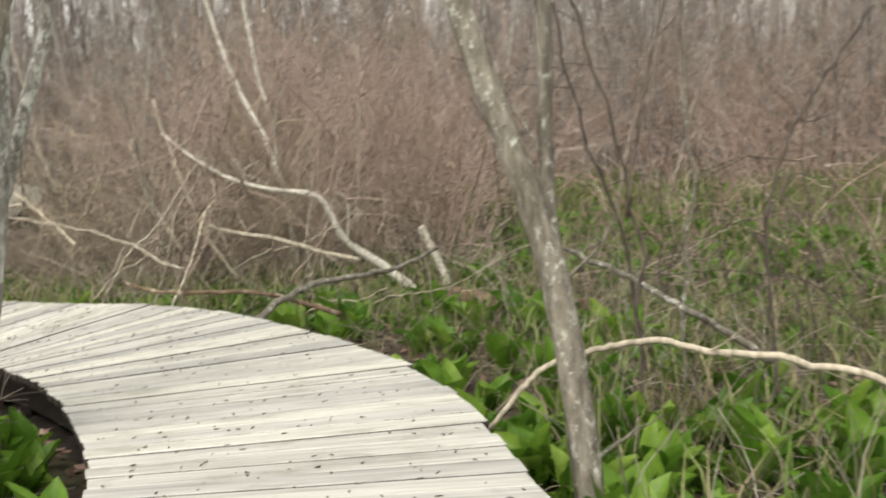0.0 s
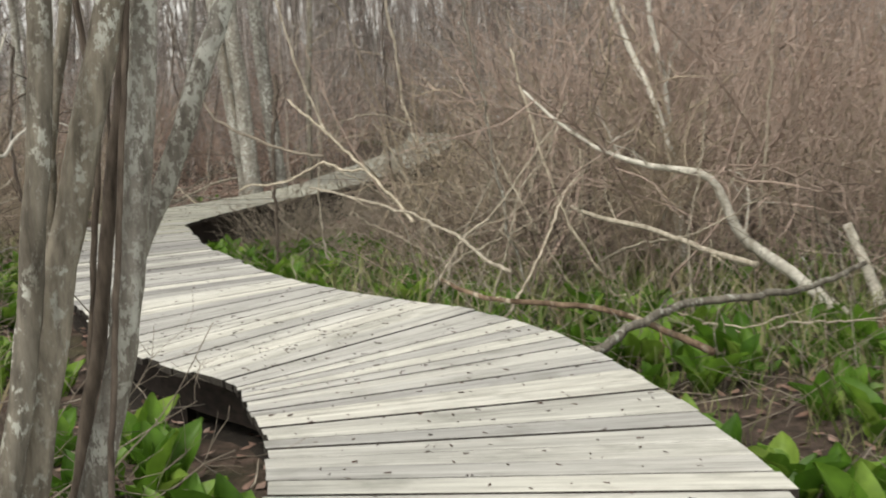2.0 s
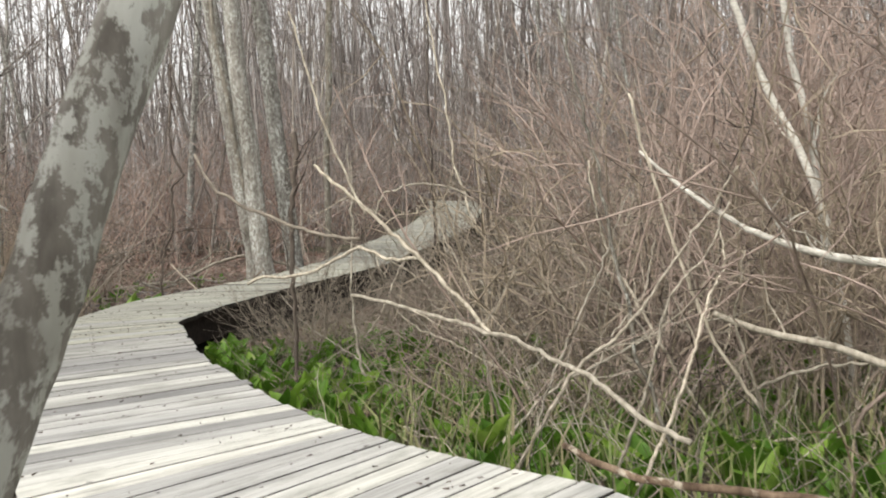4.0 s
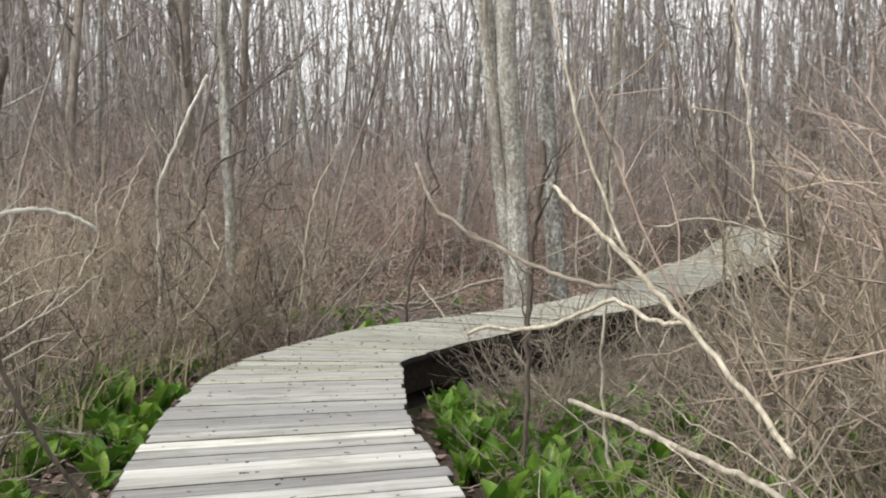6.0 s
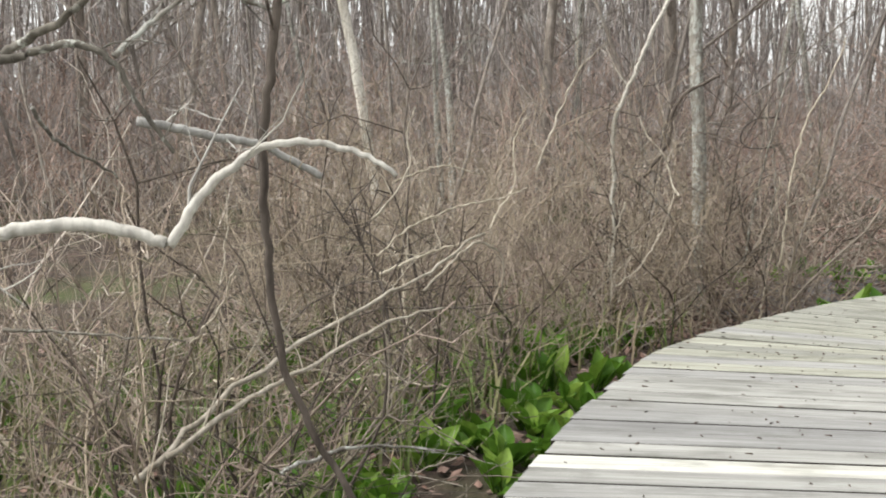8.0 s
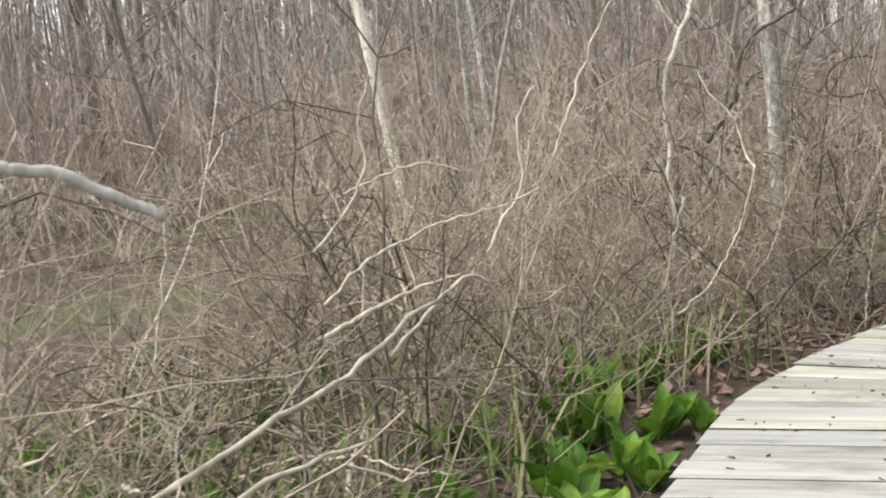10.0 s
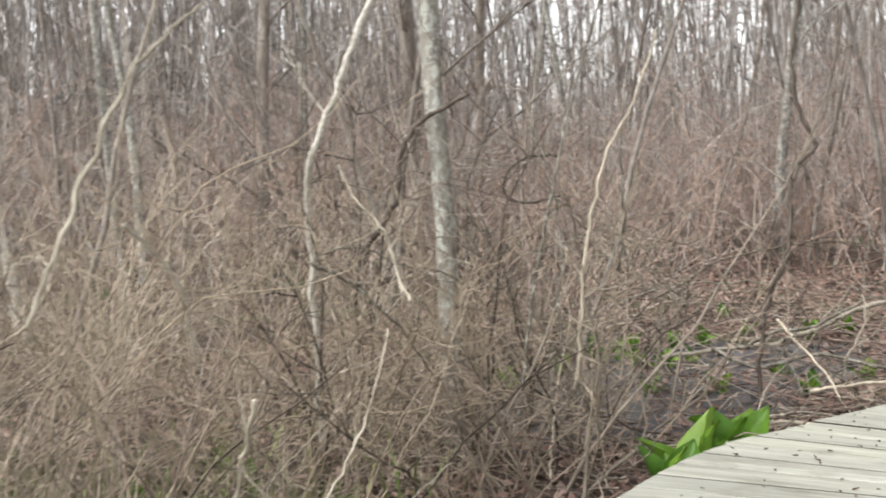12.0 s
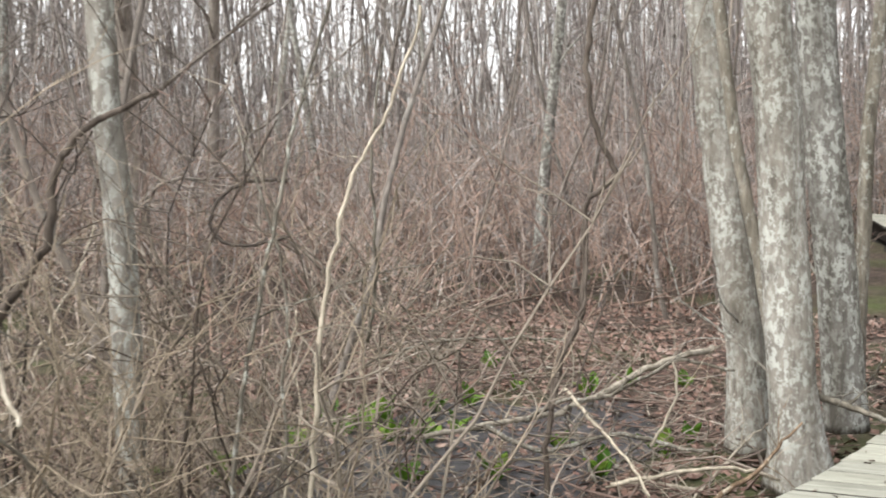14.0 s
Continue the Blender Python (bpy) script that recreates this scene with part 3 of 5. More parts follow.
def build_thickets():
    tan = [make_shrub("leafless tan shrub with arching stems in a swamp thicket", 20 + i, STEM_TAN, height=2.0, stems=8, spread=0.3, twigs=6, lean=0.7, turn=0.36, r=0.0125) for i in range(4)]
    red = [make_shrub("leafless reddish-brown shrub with upright stems", 30 + i, STEM_RED, height=2.9, stems=9, spread=0.45, twigs=6, lean=0.24, r=0.0135) for i in range(3)]
    grey = [make_shrub("tangled leafless grey shrub with crooked twigs", 40 + i, STEM_GREY, height=1.9, stems=9, spread=0.3, twigs=9, lean=0.8, turn=0.4, r=0.0095) for i in range(4)]
    olive = [make_shrub("leafless olive-brown shrub with fine stems", 50 + i, STEM_OLIVE, height=2.3, stems=10, spread=0.35, twigs=7, lean=0.6, turn=0.34) for i in range(3)]
    # beyond the first bend
    tall = [make_shrub("tall upright olive-grey leafless shrub", 65 + i, STEM_OLIVE, height=3.2, stems=8, spread=0.35, twigs=7, lean=0.2, turn=0.3, r=0.013) for i in range(2)]
    spread(tall, scatter(18, (-5.0, 0.2, 12.6, 17.5), 2.4, keep_out=OPEN, seed=92), 0.8, 1.15, 3, seed=92, clear=1.0)
    spread(red, scatter(26, (-6.5, 6, 12.6, 17), 2.2, keep_out=OPEN, seed=1, test=lambda x, y: x > -3.2 and x < 0.1), 0.85, 1.3, seed=1, clear=1.0)
    spread(tan, scatter(13, (-4.2, -0.8, 12.3, 14.0), 1.6, keep_out=OPEN, seed=2) + scatter(7, (0.8, 6, 10, 14), 1.6, keep_out=OPEN, seed=12), 0.6, 1.1, seed=2, clear=1.0)
    # inside the second bend
    spread(grey, scatter(20, (-7.6, -2.4, 12.6, 18), 2.5, keep_out=OPEN, seed=3, test=lambda x, y: x > -7.4) + scatter(7, (-7.4, -5.6, 14.6, 18.8), 1.15, 2.4, seed=13, test=lambda x, y: x > -7.3), 0.55, 1.0, seed=3, clear=1.0)
    spread(grey, scatter(12, (-7.5, -5.0, 14.2, 20.5), 0.95, 2.9, seed=83, test=lambda x, y: x > -7.4), 0.5, 0.8, 5, seed=83, clear=0.55)
    spread(grey, scatter(12, (-5.2, -2.4, 14.0, 18.5), 2.4, 5.5, seed=84), 1.0, 1.35, 3, seed=84, clear=1.0)
    spread(tan, scatter(14, (-6.8, -2.5, 12.2, 15.5), 2.6, keep_out=OPEN, seed=14, test=lambda x, y: x > -6.9), 0.6, 1.0, seed=14, clear=1.0)
    # low twiggy growth along the side of the deck past the bend
    low = [make_shrub("low twiggy grey shrub against the boardwalk side", 45 + i, STEM_GREY, height=1.3, stems=11, spread=0.25, twigs=8, lean=0.55, turn=0.42, r=0.006, bare=1) for i in range(2)]
    spread(low, [(-7.1, 15.0), (-7.2, 15.7), (-7.05, 16.4), (-7.25, 17.1), (-7.1, 18.0), (-6.7, 15.3), (-6.6, 16.2), (-6.7, 17.4), (-5.8, 13.3), (-5.6, 13.0), (-6.5, 14.4), (-7.1, 19.2)], 0.6, 0.85, 5, seed=85, clear=0.5)
    # left of the walk
    left = lambda x, y: x < -5.4 - 0.62 * (y - 8.4)
    spread(olive, scatter(24, (-13, -6.0, 8.5, 16), 1.75, 3.9, keep_out=OPEN, seed=4, test=left), 0.6, 0.95, seed=4, clear=1.0)
    spread(tan, scatter(25, (-13, -6.5, 9.5, 16.4), 1.7, 3.6, keep_out=OPEN, seed=6, test=left), 0.55, 0.9, seed=6, clear=1.0)
    spread(grey, scatter(10, (-12, -4.5, 6, 14), 1.9, 4.5, keep_out=OPEN, seed=7, test=left), 0.6, 1.0, seed=7, clear=1.0)
    spread(olive, [(-10.5, 16.4), (-10.2, 15.9), (-10.9, 16.0), (-11.2, 15.3), (-10.4, 15.2), (-11.6, 16.2), (-12.0, 15.2), (-9.9, 15.0)], 0.75, 1.05, 4, seed=81, clear=1.0)
    spread(olive, scatter(12, (-15, -12, 12, 15.5), 2, 9, seed=91), 0.9, 1.2, 4, seed=91)
    spread(grey, scatter(12, (-7.0, -3.6, 3.4, 7.0), 2.2, 5, seed=82), 0.45, 0.7, 5, seed=82, clear=1.0)
    spread(grey, [(-10.6, 16.7), (-10.3, 16.2), (-11.1, 16.6), (-10.9, 17.1), (-10.2, 15.6), (-11.4, 17.2)], 1.0, 1.35, 4, seed=86, clear=1.0)
    # dark stems crossing the brush
    dark = [make_shrub("leafless shrub with dark wet crooked stems", 55 + i, BARK_DARK, height=2.2, stems=4, spread=0.2, twigs=5, lean=0.5, turn=0.42, r=0.011) for i in range(3)]
    spread(dark, scatter(16, (-12, -6.2, 8.5, 15), 1.5, 3.6, keep_out=OPEN, seed=87, test=left) + scatter(9, (-12.5, -10, 15.5, 19), 1.4, 4, keep_out=OPEN, seed=88) + scatter(9, (-4.5, 1.5, 12, 16), 2.2, 6, seed=89) + scatter(9, (0.9, 4.5, 7.5, 12), 1.7, 6, seed=90), 0.6, 1.1, 5, seed=87, clear=1.0)
    spread(low, [(-3.0, 5.0), (-3.2, 5.6), (-2.75, 4.75), (-3.5, 5.2), (-3.3, 6.2)], 0.9, 1.25, 5, seed=93, clear=0.9)
    # bleached branches caught in the brush
    pale = []
    for i in range(5):
        w = wander((0, 0, -0.05), (0.7, 0, 0.7), 1.7, 7, 0.35, 0.1, np.random.default_rng(200 + i))
        pale.append(limb("bare_branch", "crooked bleached branch caught in the brush", "branch", [tuple(p) for p in w], 0.010, 0.004, DEADWOOD, 4, 0.6, 5, 210 + i, "bleached branches"))
    spread(pale, scatter(36, (-12.5, -6.0, 9, 16.5), 1.6, 3.6, keep_out=OPEN, seed=71, test=left) + scatter(18, (-7.0, -2.4, 11.8, 17), 1.8, 5, seed=72, test=lambda x, y: x > -6.9)
           + scatter(36, (-5, 5, 10.6, 13.6), 1.4, 5, keep_out=OPEN, seed=73) + scatter(9, (-6.2, -3.0, 12, 15.8), 2.0, 5, seed=75), 0.6, 1.45, 24, seed=74, clear=1.0)
    # further off
    t2 = [joined(shrub_stems(120 + i, 2.3, 8, 0.4, 6, 0.6, 0.012, False, 0.36)) for i in range(4)]
    stand("thicket", "tangled thicket of bare tan shrubs beside the boardwalk", "thicket", STEM_TAN, t2, scatter(64, (-22, -9, 6, 20), 2.8, keep_out=OPEN, seed=61, test=left), 0.7, 1.15, 5, 61)
    stand("thicket", "thicket of bare grey shrubs inside the bend", "thicket", STEM_GREY, t2, scatter(44, (-7, -0.5, 14.5, 26), 1.3, keep_out=OPEN, seed=62, test=lambda x, y: x > -4.6 or y > 24), 0.6, 1.1, 6, 62)
    stand("thicket", "tall thicket of bare reddish shrubs", "thicket", STEM_RED, t2, scatter(62, (-2.8, 0.6, 16, 27), 2.0, keep_out=OPEN, seed=63) + scatter(34, (0.6, 12, 11.5, 29), 2.0, keep_out=OPEN, seed=163), 1.1, 1.7, 4, 63)
    stand("thicket", "open thicket of bare reddish shrubs behind the mud pool", "thicket", STEM_RED, t2, scatter(60, (-26, -10, 20, 32), 1.9, keep_out=OPEN, seed=64), 0.7, 1.2, 4, 64)


def build_far_thicket():
    rg = np.random.default_rng(99)
    for name, label, mat, n, r_in, r_out, h in (("far_thicket", "dense far thicket of bare reddish stems", STEM_RED, 6500, 19, 40, 3.5), ("far_brush", "dense far brush of bare grey stems", TRUNK_FAR, 6500, 20, 46, 4.2)):
        s = Soup()
        for _ in range(n):
            q = rg.uniform(-0.75, 1.95)
            r = rg.uniform(r_in, r_out)
            x, y = -3.5 - r * math.sin(q), 8 + r * math.cos(q)
            if off_deck(x, y) < 2.2:
                continue
            low = GAP[0] < math.degrees(q) < GAP[1]
            if meadow(x, y) and rg.random() < 0.6:
                continue
            L = h * rg.uniform(0.35, 1.2) * (0.9 if low else 1.6 if q < 0.35 else 1.05)
            w = wander((x, y, ground_z(x, y) - 0.05), (rg.normal(0, 0.36), rg.normal(0, 0.36), 1), L, 5, 0.5, 0, rg)
            b0 = s.tube(w, rg.uniform(0.006, 0.018), 0.004, 3)
            for _k in range(3):
                j = int(rg.integers(1, 5))
                s.tube(wander(w[j], (rg.normal(0, 0.9), rg.normal(0, 0.9), 0.6), L * rg.uniform(0.2, 0.45), 2, 0.5, 0, rg), 0.006, 0.003, 3, root=b0 + 3 * j)
        tagged(new(name, s.mesh(name, mat)), label, "thicket", kind="stuff")


def build_woods():
    pale = [make_tree("tree", "slender bare tree with pale lichened bark", 70 + i, BARK_PALE, height=9 + i, radius=0.075, limbs=10, twiggy=6, first=0.2, bend=0.08) for i in range(2)]
    thin = [make_tree("sapling", "thin leafless sapling with grey bark", 80 + i, BARK_FAR, height=5 + i * 0.8, radius=0.028, limbs=9, twiggy=4, first=0.2, bend=0.14) for i in range(3)]
    rg = np.random.default_rng(17)

    def ring(n, r0, r1, q0, q1, thin_gap=0.0):
        out = []
        while len(out) < n:
            q, r = rg.uniform(q0, q1), rg.uniform(r0, r1)
            x, y = -4 - r * math.sin(q), 9 + r * math.cos(q)
            if GAP[0] < math.degrees(q) < GAP[1] and rg.random() < thin_gap:
                continue
            if off_deck(x, y) > 2.5 and not any(math.hypot(x - a, y - b) < k for a, b, k in OPEN):
                out.append((x, y))
        return out
    spread(pale, ring(20, 17, 34, -0.3, 1.9, 0.3), 0.8, 1.2, 3, seed=22)
    spread(thin, ring(56, 11, 26, -0.6, 2.0), 0.7, 1.2, 4, seed=23)
    far = [joined(tree_soups(90 + i, 11 + i, 0.09 + 0.02 * (i % 3), 15, 5, 0.08, 0.05, False)) for i in range(4)]
    stand("far_woods", "bare grey-brown woodland behind the swamp", "woods", BARK_FAR, far, ring(115, 20, 58, -0.8, 2.0, 0.1), 0.8, 1.25, 2, 24)
    slim = [joined(tree_soups(110 + i, 7.5 + i, 0.035, 7, 4, 0.12, 0.12, False)) for i in range(3)]
    stand("far_saplings", "thin bare grey saplings in the swamp woods", "woods", BARK_FAR, slim, ring(160, 15, 42, -0.8, 2.0, 0.1), 0.8, 1.2, 4, 25)


def build_far_stems():
    rg = np.random.default_rng(311)
    for name, label, n, r0, r1, h0, h1, wide in (("far_stems", "crowded thin grey trunks of the far woods", 2500, 26, 64, 6, 13, 0.06),
                                                ("far_trunks", "grey trunks of the woods beyond the swamp", 2600, 40, 85, 10, 19, 0.11)):
        s = Soup()
        for _ in range(n):
            q, r = rg.uniform(-0.8, 2.0), rg.uniform(r0, r1)
            if GAP[0] < math.degrees(q) < GAP[1] and rg.random() < (0.1 if r0 < 30 else 0.45):
                continue
            x, y = -4 - r * math.sin(q), 9 + r * math.cos(q)
            if off_deck(x, y) < 3:
                continue
            h = rg.uniform(h0, h1)
            w = wander((x, y, ground_z(x, y) - 0.1), (rg.normal(0, 0.07), rg.normal(0, 0.07), 1), h, 4, 0.12, 0, rg)
            thick = rg.uniform(0.02, wide)
            s.tube(w, thick, 0.012, 3)
            for _k in range(8):
                j = int(rg.integers(1, 5))
                s.tube(wander(w[j], (rg.normal(0, 0.7), rg.normal(0, 0.7), 0.8), h * rg.uniform(0.1, 0.28), 2, 0.5, 0.1, rg), 0.014 + 0.15 * (thick - 0.02), 0.006, 3, root=len(s.v) - 15 - 9 * _k + 3 * j)
        tagged(new(name, s.mesh(name, TRUNK_FAR)), label, "woods", kind="stuff")


def build_cabbages():
    kinds = [make_cabbage(100 + i, 7 + i) for i in range(4)]
    spots = scatter(18, (0.5, 3.0, 3.6, 8.0), 1.1, 2.6, seed=30) + scatter(40, (-1.5, 5.0, 4.6, 11.5), 1.12, 3.4, seed=31, test=lambda x, y: x > -1.2 - 0.9 * (y - 9))
    spots += scatter(8, (0.95, 3.2, 4.4, 7.6), 1.05, 3.0, seed=130) + scatter(18, (-1.0, 1.2, 4.2, 9.3), 1.1, 1.5, seed=132, test=lambda x, y: x > 0.9 - 0.3 * (y - 4)) + scatter(44, (-4.2, 1.5, 10.2, 15.5), 1.3, 6, seed=131, test=lambda x, y: x > -6 + 0.35 * (y - 10))
    spots += scatter(24, (-4.2, -1.7, 4.0, 7.8), 1.08, 2.2, seed=33, test=lambda x, y: x < -1.7)
    spread(kinds, spots, 0.7, 1.15, 6, seed=37)
    spread(kinds, scatter(64, (-7.3, -1.8, 10.6, 15.0), 1.0, 3.0, seed=32, test=lambda x, y: y > 10.4 and x > -7.2 and y > 9.0 - x * 0.42), 0.5, 0.85, 6, seed=45)
    spread(kinds, scatter(16, (-7.6, -6.0, 12.6, 15.0), 0.86, 1.3, seed=47, test=lambda x, y: x > -7.5 and y > 13.2 - (x + 6.6) * 1.1), 0.5, 0.8, 6, seed=47)
    spread(kinds, [(0.78, 5.65), (0.98, 6.2), (0.55, 6.55), (1.25, 5.6), (0.75, 7.05), (0.30, 7.45), (0.12, 8.0), (1.0, 5.2)], 0.7, 0.95, 5, seed=52)
    spread(kinds, [(-9.62, 16.6), (-9.56, 16.2), (-9.8, 16.95), (-9.5, 15.85)], 1.05, 1.3, 5, seed=48)
    spread(kinds, [(-9.35, 13.35), (-9.05, 12.9), (-9.5, 13.1), (-8.8, 12.4)], 0.65, 0.9, 5, seed=49)
    spread(kinds, [(-8.62, 12.35), (-8.5, 11.9), (-8.4, 11.5), (-8.35, 11.1), (-8.75, 11.35), (-8.6, 10.8), (-8.3, 10.65), (-8.75, 10.4), (-9.0, 11.0), (-8.55, 10.2)], 0.45, 0.7, 5, seed=50)
    spread(kinds, scatter(34, (-10.2, -5.0, 8.4, 13.6), 1.06, 2.3, seed=151, test=lambda x, y: x < -5.0 - 0.75 * (y - 9)), 0.55, 0.85, 6, seed=151)
    small = [make_cabbage(110 + i, 4 + i, 0, 4) for i in range(2)]
    spots = scatter(24, (-9.8, -4.4, 7.5, 14.0), 1.02, 2.1, seed=34, test=lambda x, y: x < -5.2 - 0.8 * (y - 9))
    spots += scatter(26, (-13.0, -10.2, 16.8, 22.0), 1.3, 6, seed=36) + [(-9.83, 16.6), (-9.65, 16.4), (-9.4, 13.45), (-9.15, 13.0), (-9.3, 12.7)]
    spread(small, spots, 0.6, 1.0, 6, seed=38)
    # low green growth too thick to count
    rg = np.random.default_rng(39)
    s = Soup()
    flat = []
    for me in LEAVES[:5]:
        a = Soup()
        a.v = np.array([v.co[:] for v in me.vertices])
        a.f = [tuple(p.vertices) for p in me.polygons]
        flat.append(a)
    spots = scatter(460, (-1, 9, 8, 20), 2.2, 11, seed=35, test=lambda x, y: x > 0.6 - 0.6 * (y - 9)) + scatter(620, (-0.5, 12, 9, 30), 2.2, 30, seed=135, test=meadow) + scatter(70, (0.7, 4.5, 4, 9), 1.1, 4, seed=136) + scatter(150, (-6.8, -1.5, 10.6, 16), 1.3, 4.5, seed=40, test=lambda x, y: x > -6.9 and y > 10.3)
    spots += scatter(150, (-4.6, 0, 10.2, 13.2), 1.1, 4.0, seed=43) + scatter(50, (-5, -1.6, 3, 7.8), 1.1, 3, seed=46, test=lambda x, y: x < -1.6) + scatter(150, (-12, -5, 7, 15), 1.6, 5, seed=44, test=lambda x, y: x < -5.6 - 0.7 * (y - 9))
    for x, y in spots:
        for i in range(4):
            k = rg.uniform(0.5, 0.95)
            s.add(flat[int(rg.integers(0, 5))], pose(x + rg.normal(0, 0.05), y + rg.normal(0, 0.05), ground_z(x, y) - 0.02, 0, 0, rg.uniform(0, 360)) @ pose(0, 0, 0, rg.uniform(25, 80), rg.uniform(-20, 20), 0) @ Matrix.Diagonal((k, k, k, 1)))
    tagged(new("low_green_plants", s.mesh("low_green_plants", LEAF)), "low bright green leaves carpeting the swamp floor", "plants", kind="stuff")


def build_litter():
    rg = np.random.default_rng(41)
    s = Soup()
    for _ in range(30000):
        x, y = rg.uniform(-15, 6), rg.uniform(3, 24)
        d = off_deck(x, y)
        if d < 0.62 or d > 6:
            continue
        if x > -7 and rg.random() < 0.45:
            continue
        z = ground_z(x, y) + rg.uniform(0.005, 0.03)
        q = rg.uniform(0, 6.28)
        a = np.array((math.cos(q), math.sin(q), rg.normal(0, 0.3))) * rg.uniform(0.025, 0.06)
        b = np.array((-math.sin(q), math.cos(q), rg.normal(0, 0.3))) * rg.uniform(0.015, 0.035)
        p = np.array((x, y, z))
        k = len(s.v)
        s.v += [p - a, p + b, p + a + np.array((0, 0, 0.012)), p - b]
        s.f.append((k, k + 1, k + 2, k + 3))
    for x, y in scatter(15000, (-16, -9, 15, 26), 1.0, 8, seed=141):
        q = rg.uniform(0, 6.28)
        a = np.array((math.cos(q), math.sin(q), rg.normal(0, 0.35))) * rg.uniform(0.015, 0.042)
        b = np.array((-math.sin(q), math.cos(q), rg.normal(0, 0.35))) * rg.uniform(0.010, 0.026)
        if math.hypot((x + 11.5) / 1.3, (y - 18.8) / 2.4) < 0.9 and rg.random() < 0.85:
            continue
        p = np.array((x, y, ground_z(x, y) + rg.uniform(0.005, 0.03)))
        k = len(s.v)
        s.v += [p - a, p + b, p + a + np.array((0, 0, 0.012)), p - b]
        s.f.append((k, k + 1, k + 2, k + 3))
    tagged(new("leaf_litter", s.mesh("leaf_litter", LITTER, False)), "reddish-brown fallen leaves on the boggy ground", "leaf litter", kind="stuff")
    s = Soup()
    for _ in range(7000):
        x, y = rg.uniform(-15, 7), rg.uniform(3, 24)
        d = off_deck(x, y)
        if d < 1.05 or d > 6:
            continue
        q = rg.uniform(0, 6.28)
        L = rg.uniform(0.15, 0.9)
        s.tube(wander((x, y, ground_z(x, y) + rg.uniform(0.0, 0.12)), (math.cos(q), math.sin(q), rg.normal(0.1, 0.3)), L, 4, 0.3, -0.1, rg), rg.uniform(0.002, 0.008), 0.002, 3)
    for x, y in scatter(420, (0.5, 4.5, 4.2, 12), 1.05, 5, seed=143) + scatter(260, (-4.5, 0.5, 10, 14), 1.1, 5, seed=144):
        s.tube(wander((x, y, ground_z(x, y) - 0.02), (rg.normal(0, 0.4), rg.normal(0, 0.4), 1), rg.uniform(0.3, 1.1), 5, 0.4, -0.3, rg), rg.uniform(0.003, 0.007), 0.002, 3)
    tagged(new("fallen_twigs", s.mesh("fallen_twigs", STEM_GREY)), "dead grey twigs and stalks strewn over the ground", "twigs", kind="stuff")
    s = Soup()
    for x, y in scatter(650, (-13.5, -9.3, 15.8, 22.5), 1.0, 6, seed=142, test=lambda x, y: math.hypot((x + 11.5) / 1.2, (y - 18.8) / 2.2) > 0.75 or (x * 7.3) % 1 < 0.3):
        q = rg.uniform(0, 6.28)
        s.tube(wander((x, y, ground_z(x, y) + rg.uniform(0.0, 0.16)), (math.cos(q), math.sin(q), rg.normal(0.05, 0.2)), rg.uniform(0.2, 1.1), 5, 0.4, -0.05, rg), rg.uniform(0.003, 0.011), 0.003, 3)
    tagged(new("stick_litter", s.mesh("stick_litter", STEM_DARK)), "dark brown dead sticks littering ground round a mud pool", "twigs", kind="stuff")
    s = Soup()
    for _ in range(15000):
        x, y = rg.uniform(-9, 8), rg.uniform(6, 17)
        d = off_deck(x, y)
        if d < 1.2 or d > 6.5 or noise.noise((x * 0.5, y * 0.5, 9.0)) < -0.05:
            continue
        if x < -2.5 - 0.9 * (y - 9.0) and y < 15:
            continue
        p = np.array((x, y, ground_z(x, y) - 0.02))
        h = rg.uniform(0.15, 0.45)
        d1 = np.array((rg.normal(0, 0.35), rg.normal(0, 0.35), 1.0))
        side = np.array((rg.normal(), rg.normal(), 0))
        side = side / np.linalg.norm(side) * 0.004
        m = p + d1 * h * 0.55
        e = p + d1 * h + np.array((d1[0], d1[1], -0.5)) * h * 0.4
        k = len(s.v)
        s.v += [p - side, p + side, m + side * 0.8, m - side * 0.8, e]
        s.f += [(k, k + 1, k + 2, k + 3), (k + 3, k + 2, k + 4)]
    for x, y in scatter(9000, (-0.8, 13, 8.5, 31), 2.0, 30, seed=137, test=meadow) + scatter(1500, (0.6, 5, 4, 9), 1.1, 6, seed=138) + scatter(1500, (-4.8, 0.2, 10.3, 14), 1.2, 5, seed=140) + scatter(2200, (-12, -5, 7, 15), 1.5, 5, seed=139, test=lambda x, y: x < -5.6 - 0.7 * (y - 9)):
        p = np.array((x, y, ground_z(x, y) - 0.02))
        h = rg.uniform(0.25, 0.7)
        d1 = np.array((rg.normal(0, 0.3), rg.normal(0, 0.3), 1.0))
        side = np.array((rg.normal(), rg.normal(), 0))
        side = side / np.linalg.norm(side) * rg.uniform(0.004, 0.011)
        m = p + d1 * h * 0.55
        e = p + d1 * h + np.array((d1[0], d1[1], -0.5)) * h * 0.4
        k = len(s.v)
        s.v += [p - side, p + side, m + side * 0.8, m - side * 0.8, e]
        s.f += [(k, k + 1, k + 2, k + 3), (k + 3, k + 2, k + 4)]
    tagged(new("sedge_grass", s.mesh("sedge_grass", GRASS)), "thin green and straw-coloured sedge blades", "grass", kind="stuff")


